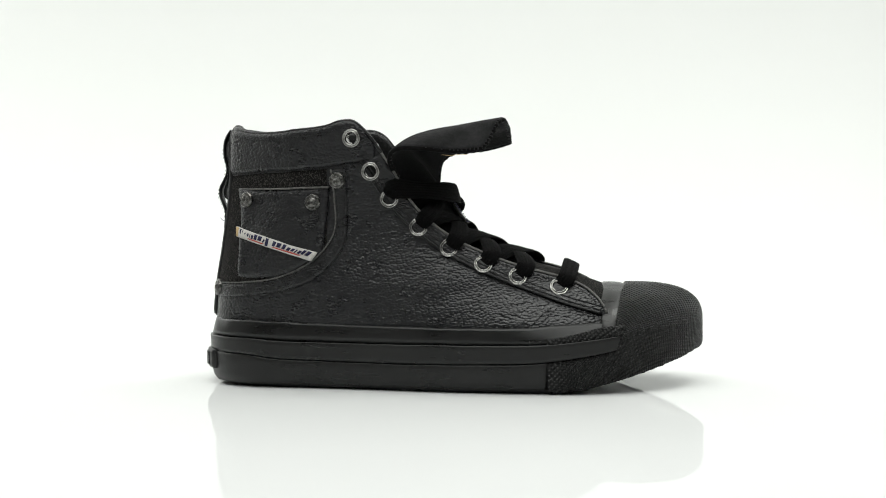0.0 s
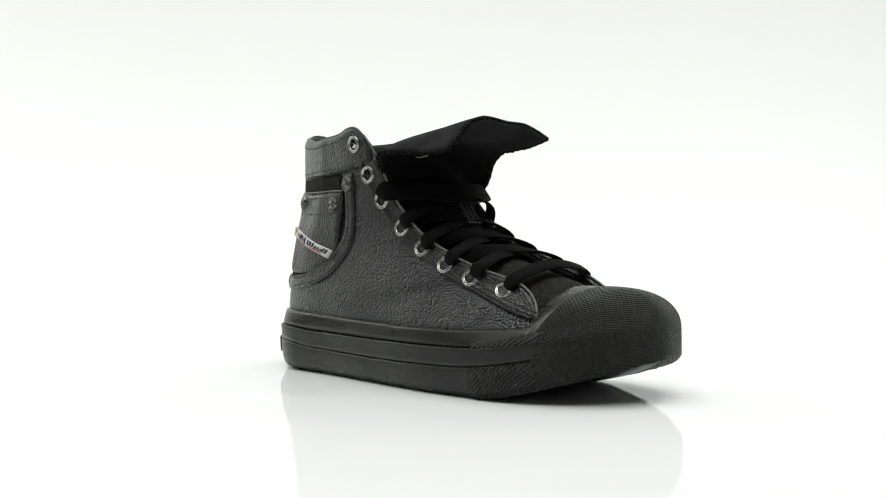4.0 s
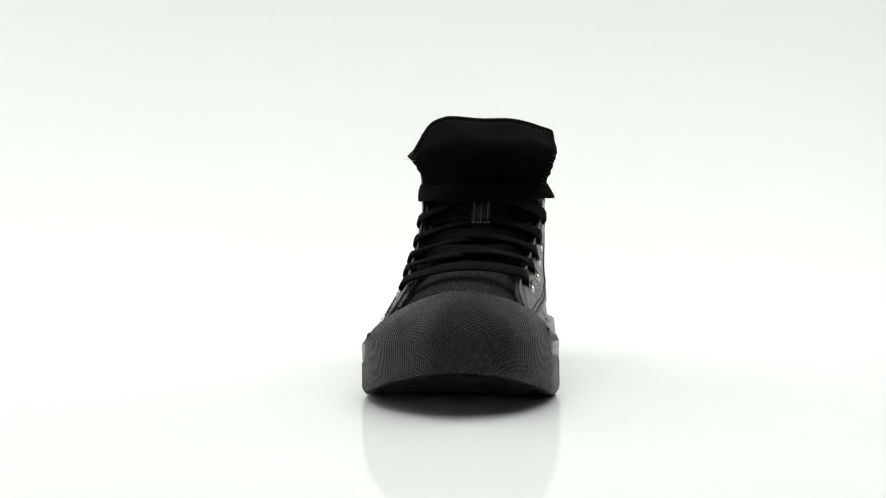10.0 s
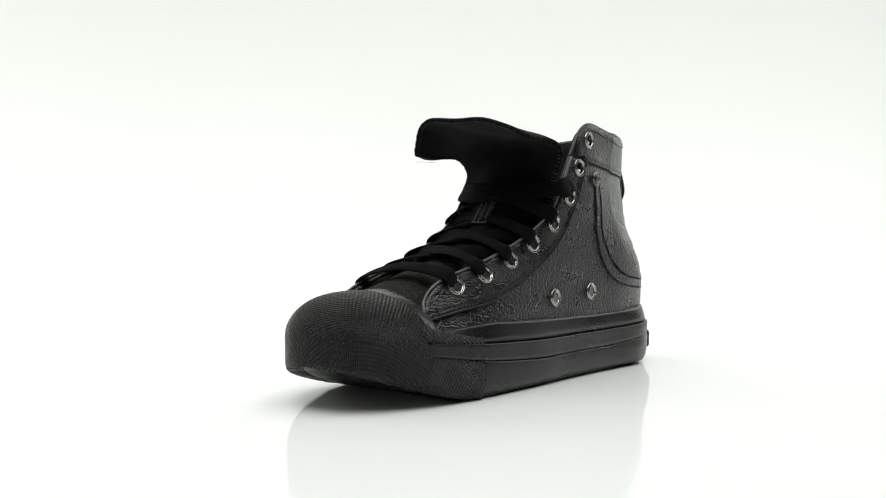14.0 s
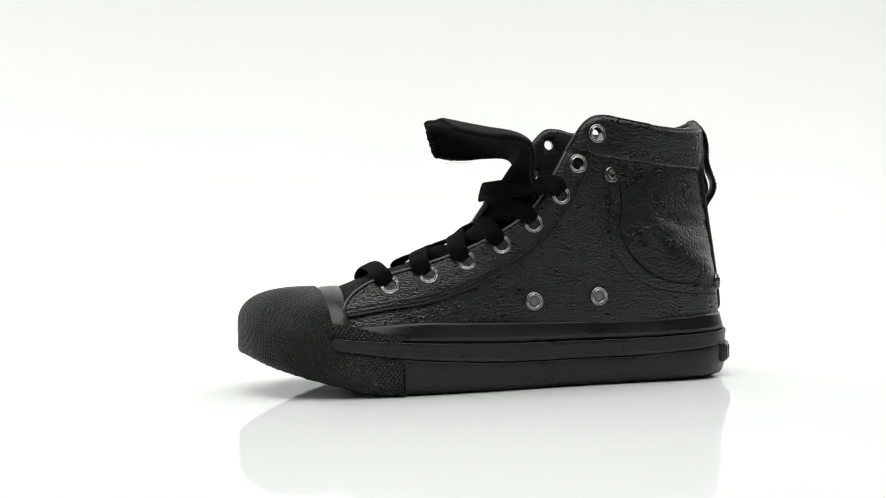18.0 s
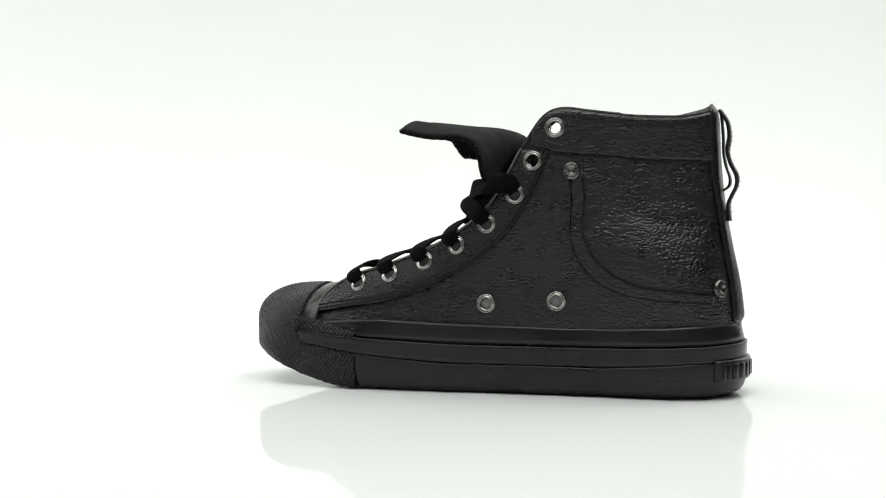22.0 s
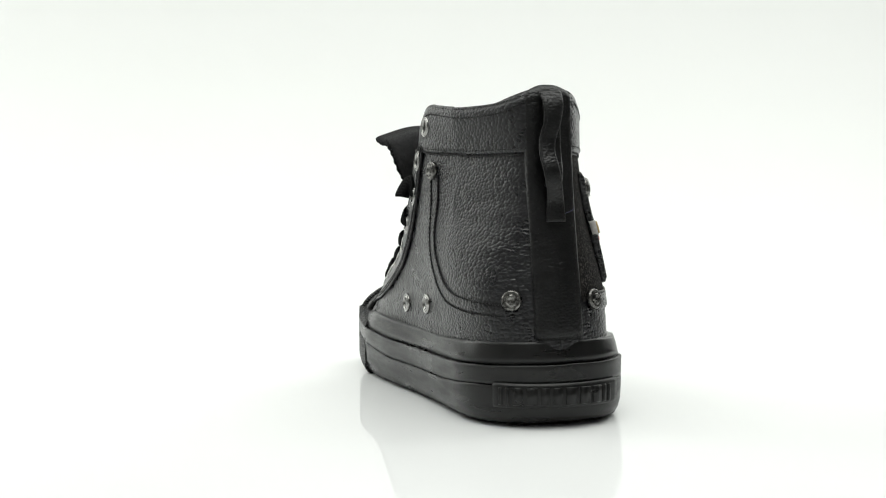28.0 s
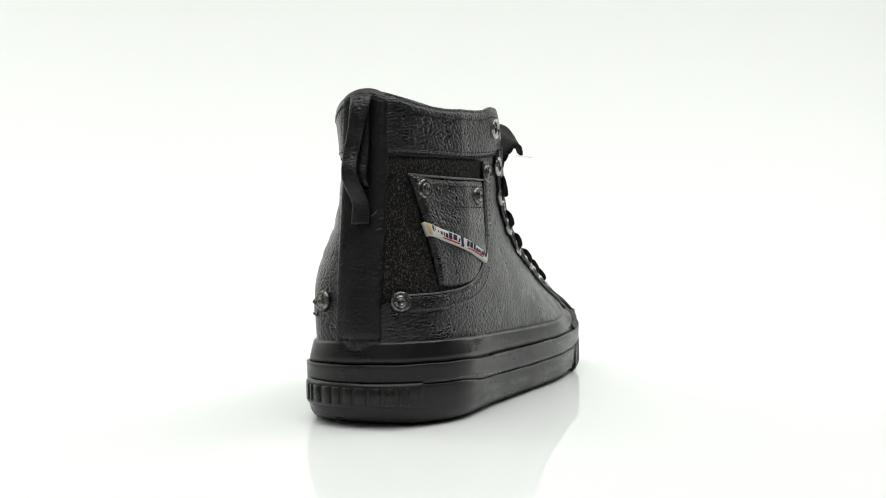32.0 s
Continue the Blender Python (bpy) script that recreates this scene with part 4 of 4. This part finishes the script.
def medial_details():
    outer_line = [(-80.5, 119), (-82, 105), (-80.5, 90), (-85, 78), (-94, 68), (-108, 60.5), (-125, 57.5), (-148, 55.0)]
    inner_line = [(-73.5, 119), (-74.2, 104), (-73.5, 89), (-77, 75), (-86, 63.5), (-100, 55.5), (-122, 51.6), (-147, 50.2)]
    # medial points run the other way round in u, so the same curves serve
    overlay("pocket_border", 1, outer_line, inner_line, 60, 6, 0.35, LEATHER, "stitched leather border in the shape of a pocket")
    for ln in (outer_line, inner_line):
        stitches("border_stitching", 1, ln, 0.35, 2.4, (1.8, 0.6, 0.45))
        # dark cord drawn as the shaded groove of the stitch line
        cord("border_groove_shade", 1, ln, 0.35, 0.05, THREAD, n=60)
    for x, z in ((-26.6, 49.7), (-66.1, 51.4)):
        eyelet(1, x, z, 5.4, 2.9, 0.4, "vent_eyelet")
    rivet(1, -74.7, 121.2, 0.6)
    rivet(1, -149.6, 57.6, 0.6)


def lateral_details():
    # denim ground of the pocket
    u0 = 0.16
    top = [(u0, 124.8), (0.5, 125.2), (0.9, 125.6), (u_of(-78, 126), 126.6)]
    low = [(u0, 56.5), (0.5, 57.5), (0.9, 60.5), (u_of(-78, 84), 84)]
    overlay("pocket_ground", -1, top, low, 24, 14, 0.45, POCKET_CLOTH, "worn charcoal fabric inside the pocket", uv=True)
    # J-shaped border
    out = [(-66.2, 126.5), (-65.6, 106.8), (-66.3, 87), (-72, 75), (-85, 63.2), (-105, 56.0), (-130, 53.0), (-149.5, 52.0)]
    inn = [(-75.0, 126), (-73.2, 108), (-73.0, 92), (-78.6, 80.6), (-90.5, 70.2), (-109, 63.0), (-131, 60.5), (-148.2, 60.0)]
    overlay("pocket_border", -1, inn, out, 70, 8, 1.3, LEATHER_TRIM, "raised black leather border of the pocket")
    stitches("border_stitching", -1, [(q[0] - 1.6, q[1] + 1.4) for q in out[:-1]], 1.2)
    stitches("border_stitching", -1, [(q[0] + 1.5, q[1] - 1.3) for q in inn[:-1]], 1.2)
    cord("border_edge", -1, [(q[0], q[1] + 0.3) for q in inn], 0.45, 0.7, LEATHER_EDGE, "worn grey cut edge", n=80)
    # the pocket patch
    ta = [(-136.6, 116.5), (-124, 115.8), (-103, 115.4), (-76.4, 115.8)]
    tb = [(-133.0, 64.3), (-121, 63.3), (-102, 65.6), (-80.2, 78)]
    gape = lambda i: 1.5 * math.exp(-(i / 0.13)**2)
    bow = lambda i, k: 1.0 * math.sin(math.pi * min(max(k, 0), 1)) + gape(i)
    patch = overlay("pocket_patch", -1, ta, tb, 36, 26, 1.7, LEATHER, "black leather pocket patch with two rivets", bow=bow)
    stitches("pocket_stitching", -1, [(-135, 112.6), (-124, 112.0), (-104, 111.6), (-78.5, 112.0)], 2.0, 2.2)
    stitches("pocket_stitching", -1, [(-135, 102.5), (-124, 101.8), (-104, 101.2), (-78, 101.5)], 2.5, 2.2)
    cord("pocket_hem", -1, [(-136.6, 116.7), (-124, 116.0), (-103, 115.6), (-76.4, 116.0)], 0.55, 1.2, LEATHER_EDGE, "worn hem")
    rivet(-1, -86.0, 107.3, 2.3)
    rivet(-1, -129.6, 109.6, 3.1)
    rivet(-1, -71.2, 119.6, 1.4)
    rivet(-1, -150.2, 57.4, 1.4)
    # woven label across the patch: pale ground, dark and red bars for its lettering
    la = [(-134.4, 93.2), (-122.5, 89.4), (-102.5, 83.4), (-82.6, 77.8)]
    lb = [(-133.6, 87.0), (-121.5, 83.4), (-102.5, 77.8), (-86.6, 72.9)]
    lab = overlay("woven_label", -1, la, lb, 40, 6, 1.0, LABEL_WHITE, "slanted pale woven label with dark and red marks", base=2.3, bow=lambda i, k: 0.35 + gape(i))

    def on_label(i, k):
        a, b = np.array(la), np.array(lb)
        pa = np.array([np.interp(i, np.linspace(0, 1, 4), a[:, q]) for q in (0, 1)])
        pb = np.array([np.interp(i, np.linspace(0, 1, 4), b[:, q]) for q in (0, 1)])
        return tuple(pa * (1 - k) + pb * k)
    rng = random.Random(8)

    def bar(name, i0, i1, k0, k1, mat, text):
        overlay(name, -1, [on_label(i + 0.012, k0) for i in (i0, (i0 + i1) / 2, i1)], [on_label(i - 0.012, k1) for i in (i0, (i0 + i1) / 2, i1)],
                4, 3, 0.35, mat, text, parent=lab, base=3.65 + gape((i0 + i1) / 2))
    i = 0.07
    while i < 0.95:
        w = rng.choice((0.016, 0.03, 0.034, 0.04))
        if i > 0.52 or i + w < 0.46:
            tall = rng.random() < 0.3 or i < 0.08
            bar("label_mark", i, i + w, 0.12 if tall else 0.3, 0.64 + rng.uniform(-0.03, 0.06), LABEL_INK, "navy woven mark")
        i += w + rng.uniform(0.012, 0.018)
    bar("label_mark", 0.47, 0.50, 0.05, 0.9, LABEL_INK, "navy woven mark")
    bar("label_line", 0.14, 0.44, 0.74, 0.86, LABEL_RED, "red woven line")
    bar("label_line", 0.55, 0.86, 0.74, 0.86, LABEL_RED, "red woven line")
    bar("label_end", 0.0, 0.05, 0.05, 0.95, LABEL_TAN, "tan folded label end")


def heel_parts():
    # leather strip down the heel
    rows, cols = 40, 15
    outer, inner = [], []
    for v in np.linspace(0, 1, rows):
        ro, ri = [], []
        for j in range(cols):
            k = -1 + 2 * j / (cols - 1)
            y = 3.0 + 11.3 * k
            side = 1 if k >= 0 else -1
            z = 39.6 + v * (117.6 - 4.4 * abs(k)**2.4)
            u = u_of_y(side, y, z)
            t = 0.2 if v in (0, 1) else 1.5 if abs(k) < 0.99 else 0.6
            t += 0.5 * math.exp(-((abs(k) - 0.8) / 0.08)**2)
            ro.append(skin(side, u, z, t))
            ri.append(skin(side, u, z, -0.8))
        outer.append(ro)
        inner.append(ri)
    solid("heel_strip", outer, inner, LEATHER_LOOP, shoe, "black leather strip down the heel")
    for k, side in ((0.80, 1), (0.68, 1), (0.80, -1), (0.68, -1)):
        pts = []
        for z in np.linspace(40, 151.5, 12):
            pts.append((u_of_y(side, MID_Y + 11.3 * k, z), z))
        stitches("heel_stitching", side, pts, 1.5, 2.6, uv=True)
    # pull loop, standing off the strip in a slack wave
    path = [(-147.6, 3.2, 153.6), (-151.6, 3.0, 147), (-152.8, 4.0, 139), (-151.9, 6.0, 131.5), (-153.4, 6.8, 125), (-156.6, 6.2, 118), (-156.4, 5.0, 112.5), (-153.6, 3.4, 107), (-151.8, 2.6, 102), (-152.4, 2.6, 93.5)]
    p = spline(path, 50)
    ups = np.tile([-1.0, 0, 0], (50, 1))
    loop = sweep("pull_loop", p, ups, [8.0 + 3.0 * (1 - smooth01(i / 14)) + 1.4 * smooth01((i - 36) / 12) for i in range(50)], 2.2, LEATHER_LOOP, shoe, "slack black leather pull loop at the heel", 12)
    for s in (-1, 1):
        stitch_mesh("loop_stitching", p[3:-3] + np.array([-1.15, 2.9 * s, 0]), ups[3:-3], 2.6, (1.9, 0.5, 0.15), THREAD, "", loop)
    # inner layer of the loop
    path = [(-148.4, 3.2, 152), (-149.4, 3.0, 140), (-149.6, 3.0, 130), (-151.0, 3.0, 122.5), (-152.8, 3.2, 116.8), (-152.4, 3.2, 112.6), (-149.4, 3.0, 110.2)]
    sweep("loop_lining", spline(path, 36), np.tile([-1.0, 0, 0], (36, 1)), 8.4, 1.4, LEATHER_LOOP, loop, "dark raw back of the loop", 8)
    # raised plate on the sole's heel: plain blocks instead of lettering
    ids = [i for i, q in enumerate(RING) if q[0] < -146 and -27 < q[1] < 34]
    plate = []
    for i in ids:
        x, y, s = RING[i]
        nx, ny = RING_N[i]
        plate.append([(x + nx * o, y + ny * o, z) for z, o in ((9.2, -0.5), (9.6, 1.6), (11, 2.1), (18.8, 2.3), (20.4, 1.9), (20.8, -0.5))])
    inner = [[(q[0] + 4, q[1] * 0.95, q[2]) for q in r] for r in plate]
    pl = solid("heel_plate", plate, inner, RUBBER, shoe, "raised black rubber plate on the heel")
    pts = np.array([RING[i][:2] for i in ids])
    nn = RING_N[ids]
    s = np.concatenate([[0], np.cumsum(np.linalg.norm(np.diff(pts, axis=0), axis=1))])
    rng = random.Random(3)
    d = 3.0
    while d < s[-1] - 6:
        w = rng.uniform(3.6, 5.2) if 8 < d < s[-1] - 12 else 1.6
        o, q = [], []
        for dd in (d, d + w * 0.5, d + w):
            px, py = np.interp(dd, s, pts[:, 0]), np.interp(dd, s, pts[:, 1])
            mx, my = np.interp(dd, s, nn[:, 0]), np.interp(dd, s, nn[:, 1])
            o.append([(px + mx * a, py + my * a, z) for z, a in ((10.9, 2.2), (11.2, 2.75), (18.4, 2.85), (18.8, 2.3))])
            q.append([(px + mx * 1.5, py + my * 1.5, z) for z in (10.9, 11.2, 18.4, 18.8)])
        solid("raised_mark", o, q, RUBBER, pl)
        d += w + rng.uniform(1.4, 2.0)


def loose_threads():
    """Frayed thread ends at the flap and the heel."""
    for path, mat in (([(-10, -33, 133.2), (-5, -34, 132.6), (1, -36, 132.9), (5, -38, 132.6)], LABEL_TAN),
                      ([(-150.6, -2, 97), (-152.8, -5, 98.5), (-153.2, -6, 99.8)], GREY_THREAD)):
        p = spline(path, 14)
        sweep("loose_thread", p, np.tile([0, 0, 1.0], (14, 1)), 0.28, 0.28, mat, shoe, "frayed thread end", 5)


loose_threads()
build_sole()
toe_cap()
toe_strip()
vamp()
tongue()
for s in (-1, 1):
    quarter(s)
    side_details(s)
medial_details()
lateral_details()
heel_parts()
laces()


def open_eyelets():
    """Cut the two free eyelets of each side through leather, trim and lining."""
    for side in (-1, 1):
        verts, faces = [], []
        for x, z in EYES[side][:2]:
            u = u_of(x, z, side)
            v, f = lathe([(0.02, 4.0), (3.15, 4.0), (3.15, -9.0), (0.02, -9.0)], skin(side, u, z, 0), normal(side, u, z), 20)
            o = len(verts)
            verts += v
            faces += [tuple(i + o for i in q) for q in f]
        cutter = fix_normals(link_mesh("cutter", np.array(verts) * 0.001, faces, LEATHER))
        for ob in [o for o in shoe.children if o.name.split(".")[0] in ("quarter", "lining", "eyestay", "collar_band")]:
            mean = sum(v.co.y for v in ob.data.vertices) * side
            if mean < 0:
                continue
            mod = ob.modifiers.new("hole", "BOOLEAN")
            mod.object, mod.operation, mod.solver = cutter, "DIFFERENCE", "EXACT"
            bpy.context.view_layer.update()
            cut = bpy.data.meshes.new_from_object(ob.evaluated_get(bpy.context.evaluated_depsgraph_get()))
            ob.modifiers.clear()
            if len(cut.polygons) > 0.8 * len(ob.data.polygons):
                ob.data = cut
        bpy.data.objects.remove(cutter)


open_eyelets()


# ---- what moves ----
def motions():
    """The shoe turns with the disc about the upright axis, toe first towards the camera."""
    turn = [(0, -8.2), (3, -34.56), (6, -60.75), (9, -86.91), (13, -121.93), (17, -157.1), (21, -191.69), (25, -227.72), (28, -253.74), (32, -288.1)]
    walk(shoe, [(t, pose(0, 0, 0, 0, 0, a)) for t, a in turn])
    walk(disc, [(t, pose(0, 0, 0, 0, 0, a)) for t, a in turn])


motions()
